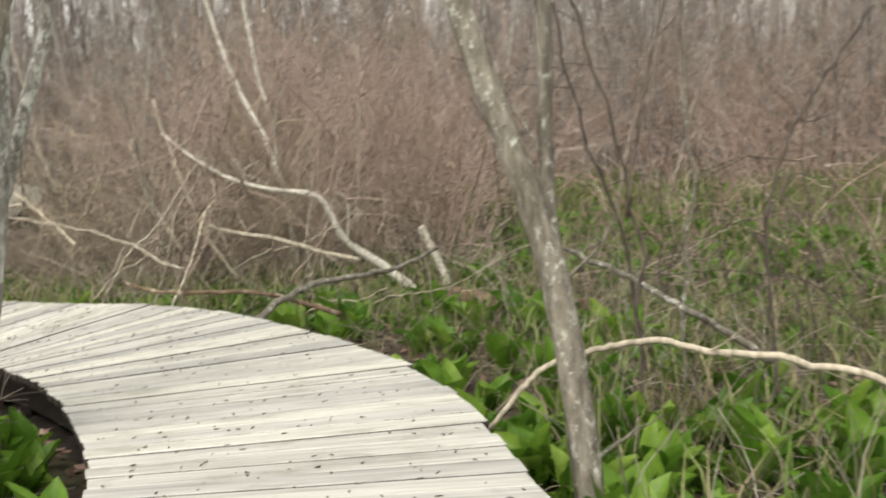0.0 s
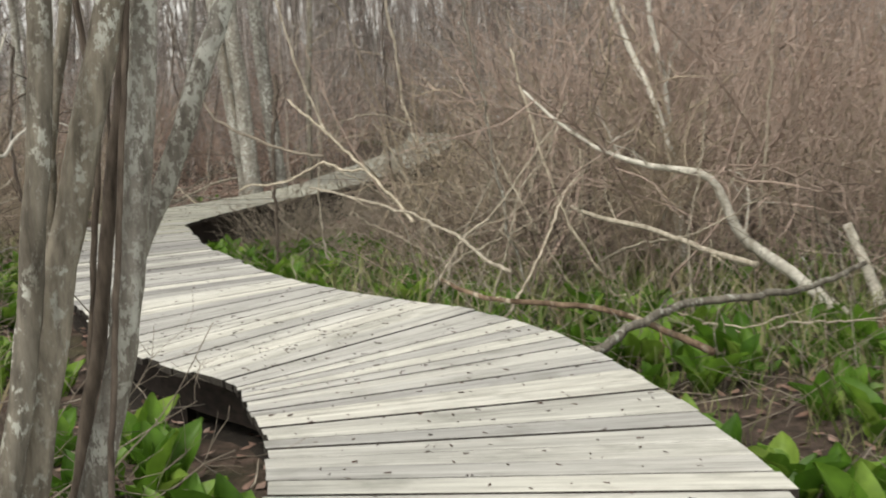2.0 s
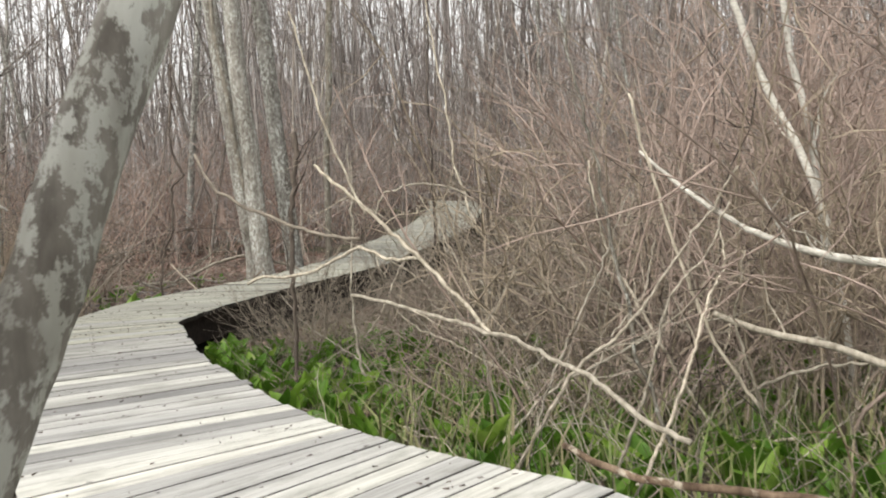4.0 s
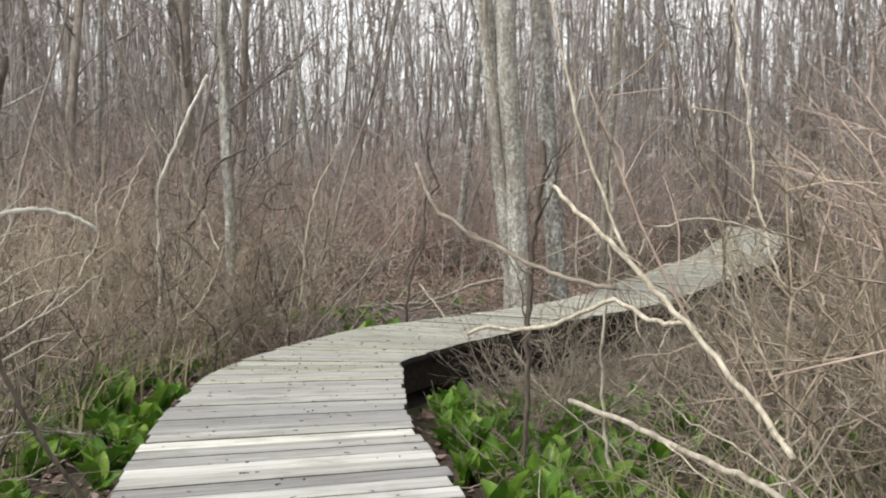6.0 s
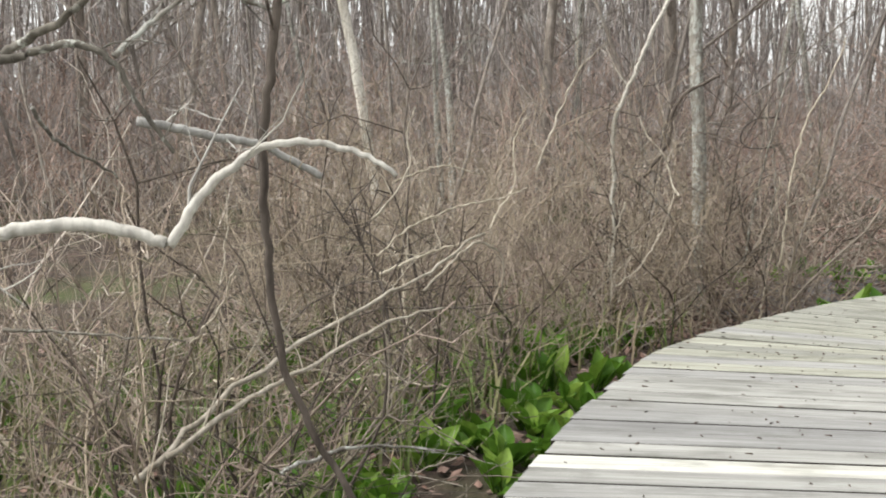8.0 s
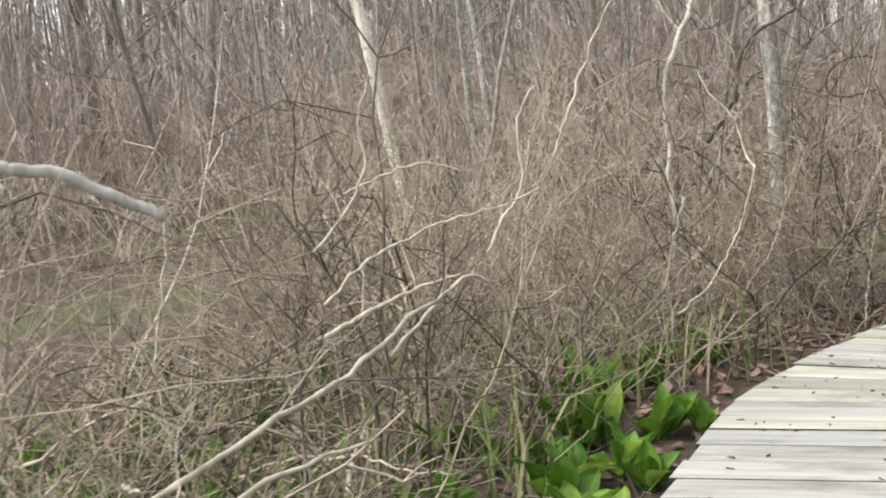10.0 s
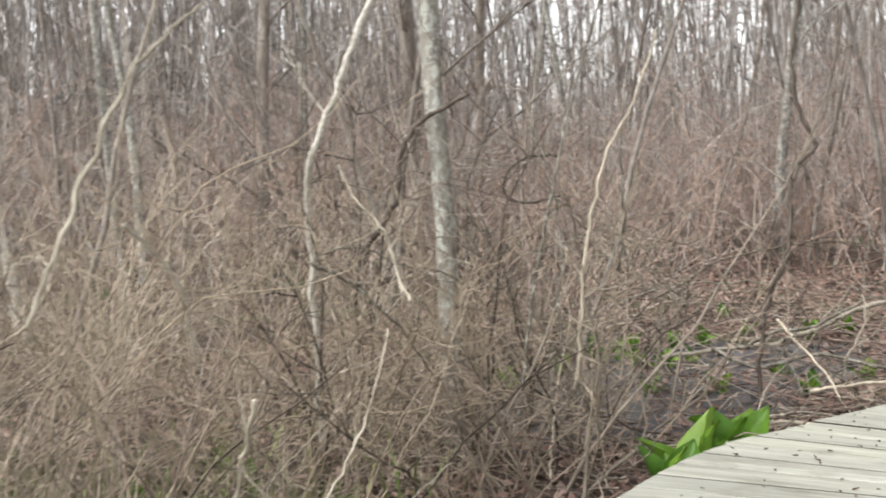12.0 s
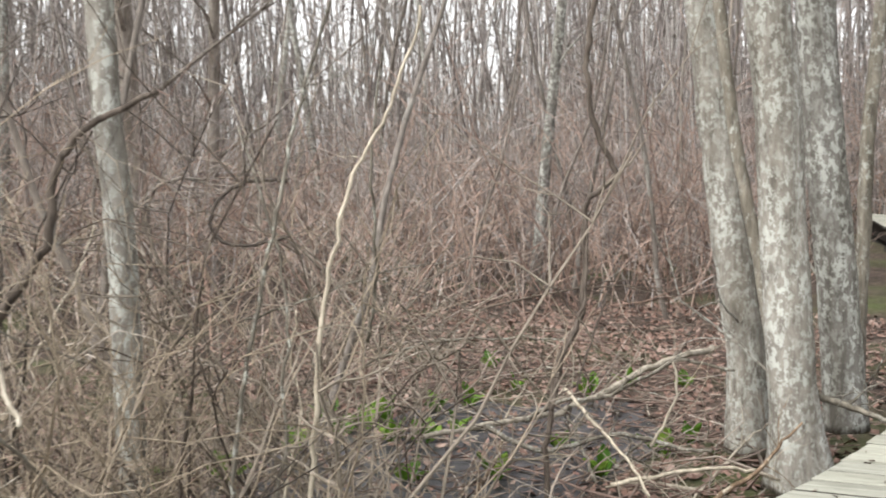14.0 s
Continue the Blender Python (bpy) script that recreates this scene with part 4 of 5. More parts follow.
# ---- particular trunks, logs and branches ----
def build_heroes():
    limb("fallen_birch", "fallen crooked birch with peeling white bark", "log", [(0.19, 12.12, -0.56), (-0.22, 12.11, -0.32), (-0.54, 12.09, -0.04), (-0.86, 12.07, 0.19), (-0.99, 12.05, 0.39), (-1.10, 12.04, 0.64), (-1.25, 12.02, 0.77)] + [(-1.64, 12.00, 0.83), (-2.14, 12.19, 0.98), (-2.55, 12.34, 1.24), (-2.82, 12.44, 1.47)], 0.060, 0.009, BIRCH, 9, 0.5, 9, 11)
    limb("rotting_log", "rotting brown log lying in skunk cabbage", "log", [(0.15, 11.30, -0.30), (0.46, 11.20, -0.35), (0.86, 11.08, -0.40), (1.48, 10.91, -0.41)], 0.13, 0.10, ROTTEN, 0, 0.4, 10, 12)
    limb("fallen_branch", "long bleached fallen branch leaning out of the brush", "branch", [(-3.87, 10.30, 0.83), (-3.60, 10.23, 0.79), (-3.33, 10.15, 0.74), (-3.02, 10.08, 0.68), (-2.76, 9.98, 0.59), (-2.54, 9.85, 0.54), (-2.32, 9.72, 0.41), (-2.09, 9.58, 0.35)], 0.008, 0.012, DEADWOOD, 6, 0.5, 7, 13)
    limb("fallen_branch", "grey forked branch propped across a fallen log", "branch", [(-1.48, 9.12, -0.04), (-1.21, 9.41, 0.08), (-1.02, 9.67, 0.15), (-0.59, 9.94, 0.16), (-0.28, 10.19, 0.19), (0.04, 10.42, 0.31)], 0.032, 0.018, BARK_GREY, 3, 0.4, 7, 14)
    limb("fallen_log", "pale weathered log half hidden in the brush", "log", [(-2.33, 12.11, 0.48), (-2.05, 11.94, 0.41), (-1.62, 11.80, 0.34), (-1.17, 11.65, 0.20), (-0.74, 11.48, 0.11)], 0.018, 0.026, DEADWOOD, 5, 0.5, 8, 15)
    limb("fallen_log", "low pale log beside the boardwalk", "log", [(-2.69, 9.89, 0.23), (-2.33, 9.75, 0.14), (-1.62, 9.71, 0.11), (-1.20, 9.54, 0.05), (-0.79, 9.36, -0.07)], 0.014, 0.024, ROTTEN, 5, 0.4, 8, 16)
    limb("snag", "short pale broken snag", "snag", [(0.19, 11.90, -0.38), (0.10, 11.90, -0.13), (-0.01, 11.90, 0.14), (-0.11, 11.90, 0.37)], 0.05, 0.035, BIRCH, 0, 0.3, 8, 17)
    limb("birch", "leaning slender white birch", "tree", [(-1.57, 13.29, -0.41), (-1.62, 13.39, 0.19), (-1.74, 13.49, 0.91), (-1.92, 13.57, 1.43), (-2.11, 13.65, 1.80), (-2.30, 13.73, 2.28), (-2.55, 13.79, 3.19), (-2.76, 13.85, 4.04)], 0.03, 0.024, BIRCH, 4, 0.8, 8, 18)
    limb("birch", "leaning slender white birch", "tree", [(-1.69, 13.87, -0.53), (-1.74, 13.93, 0.23), (-1.80, 13.99, 0.93), (-1.87, 14.05, 1.58), (-1.98, 14.09, 2.01), (-2.06, 14.15, 2.55), (-2.19, 14.19, 3.88)], 0.03, 0.024, BIRCH, 4, 0.8, 8, 19)
    forked = limb("forked_tree", "grey forked trunk with lichen beside the boardwalk", "tree", [(0.70, 4.95, -0.55), (0.64, 5.00, -0.22), (0.60, 5.04, 0.23), (0.57, 5.08, 0.56), (0.50, 5.13, 0.94), (0.37, 5.18, 1.35), (0.26, 5.22, 1.69), (0.16, 5.26, 2.07), (0.08, 5.30, 2.57)], 0.072, 0.05, BARK_GREY, 3, 0.9, 12, 20)
    limb("", "upright second grey stem", "tree", [(0.54, 5.13, 0.86), (0.53, 5.19, 1.17), (0.54, 5.25, 1.49), (0.56, 5.31, 2.00), (0.58, 5.37, 2.63)], 0.036, 0.03, BARK_GREY, 3, 0.9, 10, 21, under=forked)
    limb("bent_branch", "bleached branch arched over the leaves", "branch", [(0.25, 6.10, -0.20), (0.42, 6.07, 0.01), (0.58, 6.05, 0.15), (0.79, 6.01, 0.22), (1.05, 5.95, 0.27), (1.52, 5.83, 0.21), (2.21, 5.59, 0.07), (2.52, 5.45, -0.02)], 0.013, 0.022, DEADWOOD, 3, 0.4, 7, 22)
    limb("bent_branch", "grey fallen branch slanting into the leaves", "branch", [(0.85, 7.35, 0.61), (1.03, 7.13, 0.54), (1.29, 6.88, 0.40), (1.57, 6.62, 0.24), (1.87, 6.33, 0.04)], 0.016, 0.024, BARK_GREY, 2, 0.4, 7, 23)
    # trunk clump in the first bend
    clump = limb("trunk_clump", "clump of grey lichened trunks beside the boardwalk", "tree", [(-2.40, 5.27, -0.05), (-2.32, 5.34, 0.42), (-2.24, 5.42, 0.98), (-2.18, 5.47, 1.27), (-2.12, 5.52, 1.59), (-2.06, 5.58, 1.88), (-2.00, 5.62, 2.11), (-1.87, 5.71, 2.65)], 0.055, 0.04, BARK_GREY, 2, 0.3, 10, 24)
    limb("", "grey lichened stem of a trunk clump", "tree", [(-2.35, 5.46, -0.14), (-2.24, 5.55, 0.39), (-2.16, 5.62, 0.78), (-2.11, 5.66, 1.16), (-2.07, 5.69, 1.55), (-2.05, 5.71, 1.88), (-2.01, 5.74, 2.52)], 0.05, 0.036, BARK_PALE, 0, 0.3, 10, 25, under=clump)
    limb("", "pale leaning stem with white lichen spots", "tree", [(-2.27, 5.73, 0.81), (-2.21, 5.83, 1.10), (-2.16, 5.92, 1.27), (-2.10, 6.01, 1.52), (-2.06, 6.09, 1.72), (-2.02, 6.16, 1.90), (-1.96, 6.24, 2.27)], 0.042, 0.03, BARK_PALE, 0, 0.3, 10, 26, under=clump)
    limb("", "slim grey stem of a trunk clump", "tree", [(-2.37, 5.15, 0.01), (-2.28, 5.25, 0.62), (-2.22, 5.30, 1.10), (-2.18, 5.34, 1.49), (-2.16, 5.36, 1.87), (-2.14, 5.38, 2.32)], 0.04, 0.03, BARK_GREY, 3, 0.4, 9, 27, under=clump)
    limb("", "brown slim stem of a trunk clump", "tree", [(-2.44, 5.51, -0.12), (-2.34, 5.60, 0.41), (-2.27, 5.66, 0.86), (-2.23, 5.70, 1.21), (-2.16, 5.75, 1.72), (-2.12, 5.78, 2.22)], 0.026, 0.018, BARK_DARK, 2, 0.3, 8, 28, under=clump)
    limb("", "slim grey stem", "tree", [(-2.39, 5.35, -0.03), (-2.33, 5.42, 0.57), (-2.30, 5.47, 0.97), (-2.28, 5.49, 1.40), (-2.23, 5.55, 1.79), (-2.20, 5.59, 2.21)], 0.022, 0.016, BARK_GREY, 3, 0.35, 8, 81, under=clump)
    limb("", "slim reddish stem", "tree", [(-2.39, 5.63, -0.07), (-2.35, 5.67, 0.56), (-2.32, 5.71, 1.03), (-2.29, 5.75, 1.45), (-2.32, 5.73, 1.87), (-2.33, 5.74, 2.17)], 0.012, 0.009, BARK_DARK, 3, 0.35, 7, 82, under=clump)
    limb("", "slim brown stem", "tree", [(-2.15, 5.44, -0.04), (-2.12, 5.48, 0.56), (-2.09, 5.51, 0.97), (-2.06, 5.55, 1.39), (-2.03, 5.58, 1.78), (-2.01, 5.61, 2.19)], 0.011, 0.008, BARK_DARK, 2, 0.3, 7, 83, under=clump)
    limb("", "grey lichened stem of a trunk clump", "tree", [(-2.66, 5.20, -0.42), (-2.62, 5.24, 0.40), (-2.56, 5.27, 1.00), (-2.55, 5.30, 1.55), (-2.50, 5.33, 2.20)], 0.042, 0.03, BARK_GREY, 4, 0.5, 9, 84, under=clump)
    limb("", "leaning brown stem of a trunk clump", "tree", [(-2.78, 5.32, -0.42), (-2.80, 5.36, 0.45), (-2.86, 5.38, 1.10), (-2.88, 5.42, 1.60), (-2.95, 5.44, 2.30)], 0.026, 0.018, BARK_DARK, 5, 0.5, 8, 85, under=clump)
    limb("", "slim reddish stem", "tree", [(-2.58, 5.05, -0.42), (-2.55, 5.08, 0.40), (-2.50, 5.12, 1.10), (-2.52, 5.14, 1.70), (-2.47, 5.18, 2.25)], 0.014, 0.010, ROTTEN, 4, 0.5, 7, 86, under=clump)
    limb("", "pale leaning stem with white lichen spots", "tree", [(-2.90, 5.10, -0.42), (-2.84, 5.16, 0.40), (-2.75, 5.20, 1.05), (-2.72, 5.24, 1.60), (-2.64, 5.27, 2.25)], 0.034, 0.024, BARK_PALE, 3, 0.5, 9, 87, under=clump)
    # inside the second bend
    limb("dead_tree", "slim dark rotten broken trunk by the boardwalk", "snag", [(-5.76, 13.12, -0.51), (-5.75, 13.14, -0.06), (-5.74, 13.16, 0.38), (-5.75, 13.17, 0.75), (-5.75, 13.18, 1.04), (-5.73, 13.21, 1.36), (-5.70, 13.24, 1.55), (-5.73, 13.25, 1.72)], 0.014, 0.026, BARK_DARK, 7, 0.6, 9, 29)
    limb("dead_pole", "dead leaning pole with a splintered tip", "branch", [(-4.92, 12.01, 1.47), (-4.74, 11.95, 1.34), (-4.51, 11.92, 1.17), (-4.26, 11.89, 0.96), (-4.01, 11.85, 0.75), (-3.76, 11.80, 0.51), (-3.62, 11.71, 0.39)], 0.010, 0.015, DEADWOOD, 6, 0.6, 7, 31)
    limb("dead_pole", "thin arching dead branch", "branch", [(-4.90, 12.92, 1.08), (-4.83, 12.95, 1.24), (-4.57, 13.06, 1.29), (-4.36, 13.15, 1.24), (-4.20, 13.20, 1.15)], 0.008, 0.007, DEADWOOD, 4, 0.4, 6, 32)
    limb("dead_pole", "slanting dead branch in the brush", "branch", [(-6.43, 12.92, 1.58), (-6.20, 12.84, 1.28), (-5.81, 12.87, 1.10), (-5.43, 12.86, 0.96), (-5.01, 12.86, 0.90)], 0.012, 0.016, STEM_GREY, 5, 0.5, 6, 33)
    limb("dead_pole", "crooked pale dead branch low in the brush", "branch", [(-5.94, 12.78, 0.57), (-5.37, 12.84, 0.67), (-4.97, 12.77, 0.85), (-4.70, 12.63, 0.77), (-4.40, 12.49, 0.79)], 0.012, 0.014, DEADWOOD, 3, 0.4, 6, 34)
    # left of the walk
    limb("arched_branch", "arched grey branch reaching over the brush", "branch", [(-6.15, 8.75, 1.16), (-6.10, 8.94, 1.19), (-6.05, 9.09, 1.20), (-5.99, 9.23, 1.21), (-5.94, 9.33, 1.19), (-5.90, 9.41, 1.16), (-5.86, 9.46, 1.26), (-5.81, 9.52, 1.33), (-5.77, 9.58, 1.38), (-5.71, 9.66, 1.40), (-5.64, 9.76, 1.38), (-5.58, 9.84, 1.32)], 0.020, 0.006, SILVER, 3, 0.4, 8, 35)
    limb("arched_branch", "broken grey branch end jutting from the brush", "branch", [(-7.65, 9.83, 1.43), (-7.64, 9.99, 1.40), (-7.63, 10.11, 1.37), (-7.61, 10.21, 1.35), (-7.60, 10.32, 1.33), (-7.58, 10.40, 1.28), (-7.54, 10.54, 1.20)], 0.019, 0.014, SILVER, 2, 0.3, 8, 91)
    limb("slender_sapling", "thin dark stem rising beside the boardwalk", "sapling", [(-5.91, 10.06, 0.14), (-5.96, 9.98, 0.31), (-6.03, 9.85, 0.55), (-6.07, 9.75, 0.84), (-6.09, 9.72, 1.15), (-6.08, 9.73, 1.48), (-6.07, 9.76, 1.73), (-6.05, 9.79, 1.97)], 0.009, 0.013, BARK_DARK, 5, 0.5, 7, 36)
    limb("bare_branch", "forked pale twig stretching over dead leaves", "branch", [(-7.08, 9.62, 0.22), (-7.16, 9.77, 0.28), (-7.18, 10.06, 0.49), (-7.18, 10.36, 0.64), (-7.12, 10.73, 0.81), (-7.08, 11.03, 0.98)], 0.014, 0.005, DEADWOOD, 4, 0.5, 6, 37)
    limb("bare_branch", "pale twig stretching over dead leaves", "branch", [(-6.95, 9.69, 0.32), (-6.99, 9.96, 0.45), (-6.99, 10.27, 0.57), (-6.99, 10.55, 0.69), (-6.99, 10.79, 0.72)], 0.012, 0.004, DEADWOOD, 4, 0.5, 6, 38)
    for i, (pts, r) in enumerate((
            ([(-6.20, 9.06, 1.59), (-6.16, 9.14, 1.60), (-6.12, 9.23, 1.63), (-6.08, 9.29, 1.62), (-6.05, 9.34, 1.58), (-6.02, 9.37, 1.50), (-5.98, 9.45, 1.37)], 0.012),
            ([(-6.07, 9.34, 1.60), (-6.09, 9.43, 1.68), (-6.09, 9.58, 1.79), (-6.09, 9.72, 1.91)], 0.008),
            ([(-6.40, 9.07, 1.56), (-6.35, 9.18, 1.64), (-6.29, 9.28, 1.71), (-6.24, 9.37, 1.80), (-6.20, 9.42, 1.90)], 0.014),
            ([(-6.14, 9.60, 1.79), (-6.13, 9.68, 1.77), (-6.12, 9.76, 1.73), (-6.11, 9.85, 1.79), (-6.07, 9.98, 1.87)], 0.009),
            ([(-6.98, 9.20, 0.80), (-6.90, 9.29, 0.80), (-6.78, 9.46, 0.79), (-6.64, 9.67, 0.77)], 0.006),
            ([(-6.54, 9.93, 0.34), (-6.60, 10.12, 0.36), (-6.63, 10.35, 0.34), (-6.65, 10.59, 0.28)], 0.007),
            ([(-6.66, 9.26, 1.48), (-6.75, 9.33, 1.39), (-6.82, 9.44, 1.33), (-6.89, 9.55, 1.26)], 0.007))):
        limb("bare_branch", "crooked grey branch hanging beside the boardwalk", "branch", pts, r, r * 0.5, BARK_PALE if i % 2 else BARK_GREY, 3, 0.35, 6, 300 + i)
    for i, (pts, r) in enumerate((
            ([(-8.53, 11.97, 0.81), (-8.54, 12.06, 0.94), (-8.55, 12.15, 1.03), (-8.59, 12.18, 1.30), (-8.59, 12.28, 1.42)], 0.006),
            ([(-8.45, 12.50, 1.34), (-8.47, 12.59, 1.26), (-8.50, 12.67, 1.15), (-8.55, 12.71, 0.98)], 0.006),
            ([(-8.28, 11.18, 0.66), (-8.34, 11.36, 0.70), (-8.38, 11.56, 0.74), (-8.40, 11.78, 0.77)], 0.010),
            ([(-8.31, 11.44, 0.55), (-8.30, 11.58, 0.67), (-8.29, 11.73, 0.78), (-8.28, 11.84, 0.75), (-8.29, 11.91, 0.68), (-8.32, 11.93, 0.50)], 0.008),
            ([(-8.56, 11.31, 0.71), (-8.56, 11.46, 0.82), (-8.55, 11.60, 0.89), (-8.52, 11.80, 0.95), (-8.47, 11.99, 0.98), (-8.43, 12.16, 1.04)], 0.007),
            ([(-8.71, 11.49, 1.08), (-8.73, 11.65, 1.13), (-8.74, 11.82, 1.16), (-8.71, 12.05, 1.10)], 0.006),
            ([(-8.21, 12.66, 0.95), (-8.28, 12.68, 0.84), (-8.36, 12.69, 0.68), (-8.41, 12.73, 0.32)], 0.006),
            ([(-8.57, 12.32, 1.12), (-8.57, 12.41, 1.32), (-8.56, 12.52, 1.56), (-8.54, 12.65, 1.74), (-8.51, 12.77, 1.84)], 0.007),
            ([(-8.66, 11.33, 0.89), (-8.65, 11.46, 1.02), (-8.64, 11.55, 1.17), (-8.67, 11.55, 1.34), (-8.68, 11.61, 1.48)], 0.007),
            ([(-8.47, 12.81, 0.44), (-8.49, 13.01, 0.54), (-8.51, 13.19, 0.73), (-8.56, 13.33, 0.98)], 0.005))):
        limb("bare_branch", "bleached crooked branch tangled in brush", "branch", pts, r, r * 0.5, DEADWOOD, 4, 0.35, 5, 320 + i)
    for i, (pts, r) in enumerate((
            ([(-9.91, 14.57, 0.79), (-10.02, 14.60, 0.88), (-10.13, 14.62, 1.09), (-10.28, 14.58, 1.23), (-10.40, 14.58, 1.39)], 0.008),
            ([(-10.31, 14.33, 0.96), (-10.32, 14.51, 0.87), (-10.33, 14.68, 0.75), (-10.32, 14.87, 0.56), (-10.30, 15.06, 0.30)], 0.009),
            ([(-10.30, 15.66, 0.16), (-10.29, 15.73, 0.56), (-10.25, 15.83, 1.06), (-10.20, 15.92, 1.47), (-10.14, 16.03, 1.88), (-10.07, 16.14, 2.30)], 0.010),
            ([(-10.17, 15.92, 0.12), (-10.14, 15.98, 0.68), (-10.11, 16.02, 1.05), (-10.05, 16.10, 1.40), (-9.95, 16.21, 1.65), (-9.87, 16.30, 2.02)], 0.010),
            ([(-10.31, 15.93, 0.09), (-10.31, 16.02, 0.75), (-10.40, 16.03, 1.18), (-10.53, 16.00, 1.59)], 0.008),
            ([(-10.30, 16.47, 0.70), (-10.22, 16.45, 1.01), (-10.19, 16.39, 1.46), (-10.11, 16.37, 1.90)], 0.008),
            ([(-10.08, 17.59, 0.22), (-10.09, 17.75, 0.49), (-10.06, 17.91, 0.72), (-10.13, 18.03, 1.14)], 0.012),
            ([(-10.54, 15.99, 0.84), (-10.40, 16.21, 0.90), (-10.22, 16.45, 0.99), (-10.03, 16.67, 1.03)], 0.005),
            ([(-10.78, 14.71, 0.93), (-10.74, 14.90, 0.97), (-10.71, 15.07, 0.90), (-10.61, 15.31, 0.77)], 0.006))):
        limb("bare_sapling", "leafless crooked sapling in the brush", "sapling", pts, r, r * 0.5, BARK_DARK if i == 6 else BARK_GREY if i % 3 else DEADWOOD, 5, 0.45, 6, 340 + i)
    # dead wood heaped by the tree group
    for i, (pts, r) in enumerate((
            ([(-10.78, 18.08, -0.05), (-10.48, 18.18, -0.17), (-10.07, 18.31, -0.05), (-9.79, 18.36, -0.09), (-9.58, 18.37, -0.09)], 0.016),
            ([(-10.45, 18.39, 0.14), (-10.16, 18.25, -0.02), (-9.89, 18.09, -0.16), (-9.70, 17.88, -0.22)], 0.010),
            ([(-10.85, 18.62, -0.14), (-10.60, 18.65, 0.01), (-10.32, 18.69, 0.06), (-9.97, 18.75, 0.28), (-9.62, 18.79, 0.26)], 0.014),
            ([(-9.82, 18.15, -0.05), (-9.70, 18.21, 0.22), (-9.72, 18.20, 0.39)], 0.009),
            ([(-12.10, 18.72, 0.09), (-11.62, 18.83, 0.26), (-11.15, 18.91, 0.29), (-10.75, 18.92, 0.31)], 0.010),
            ([(-9.96, 17.98, -0.23), (-9.76, 18.22, -0.20), (-9.50, 18.48, -0.19), (-9.33, 18.68, -0.28)], 0.013),
            ([(-9.29, 19.11, 0.10), (-9.12, 19.16, 0.05), (-9.01, 19.19, 0.01), (-8.84, 19.24, -0.06)], 0.022))):
        limb("dead_branch", "dead grey branch heaped on fallen leaves", "branch", pts, r, r * 0.6, DEADWOOD if i % 2 else BARK_GREY, 5, 0.45, 6, 360 + i, "heaped dead branches")
    rg = np.random.default_rng(365)
    for i in range(22):
        x, y = rg.uniform(-10.9, -9.5), rg.uniform(17.4, 19.3)
        q = rg.uniform(0, 6.28)
        w = wander((x, y, ground_z(x, y) + rg.uniform(0.01, 0.10)), (math.cos(q), math.sin(q), rg.uniform(0.0, 0.35)), rg.uniform(0.5, 1.3), 4, 0.35, -0.05, rg)
        if min(off_deck(p[0], p[1]) for p in w) > 0.85:
            limb("dead_branch", "dead branch heaped on fallen leaves by pale trunks", "branch", [tuple(p) for p in w], rg.uniform(0.008, 0.02), 0.006, (DEADWOOD, BARK_GREY, BARK_DARK, ROTTEN)[i % 4], 3, 0.35, 5, 380 + i, "heaped dead branches")
    # far side of the second bend
    limb("white_sapling", "crooked dead white sapling", "sapling", [(-11.21, 14.99, -0.21), (-11.21, 14.99, 0.17), (-11.21, 14.99, 0.55), (-11.22, 14.98, 0.95), (-11.22, 14.98, 1.23), (-11.20, 15.01, 1.44), (-11.13, 15.10, 1.68), (-11.07, 15.18, 1.95), (-10.99, 15.27, 2.20), (-10.91, 15.38, 2.48)], 0.020, 0.018, BIRCH, 3, 0.5, 7, 39)
    limb("lichen_tree", "mottled lichened trunk with a dark side branch", "tree", [(-11.19, 15.97, -0.56), (-11.19, 15.97, -0.14), (-11.19, 15.97, 0.21), (-11.19, 15.96, 0.87), (-11.20, 15.95, 1.31), (-11.22, 15.93, 1.64), (-11.23, 15.93, 1.98), (-11.23, 15.92, 2.31), (-11.24, 15.91, 3.27)], 0.066, 0.052, BARK_PALE, 5, 0.9, 10, 40)
    limb("broken_branch", "short dark branch on a lichened trunk", "branch", [(-11.44, 15.51, 0.83), (-11.31, 15.68, 1.12), (-11.29, 15.71, 1.39), (-11.23, 15.77, 1.56), (-11.12, 15.89, 1.66), (-11.01, 16.02, 1.75)], 0.022, 0.012, BARK_DARK, 3, 0.3, 7, 41)
    limb("birch", "leaning white birch trunk", "tree", [(-16.81, 15.69, -0.51), (-16.82, 15.66, -0.39), (-16.88, 15.53, 0.42), (-16.92, 15.43, 1.15), (-16.95, 15.35, 1.71), (-16.98, 15.27, 2.26), (-17.01, 15.18, 2.75), (-17.07, 15.03, 3.80)], 0.07, 0.06, BIRCH, 3, 0.9, 10, 42)
    limb("vine_sapling", "crooked dark sapling bent like a vine", "sapling", [(-10.35, 17.99, -0.40), (-10.33, 18.00, 0.01), (-10.28, 18.03, 0.39), (-10.17, 18.09, 0.63), (-10.16, 18.10, 1.10), (-10.14, 18.11, 1.23), (-10.02, 18.18, 1.35), (-10.10, 18.14, 1.53), (-10.16, 18.10, 1.89), (-10.11, 18.13, 2.28), (-10.09, 18.14, 2.80)], 0.016, 0.014, BARK_DARK, 4, 0.5, 7, 43)
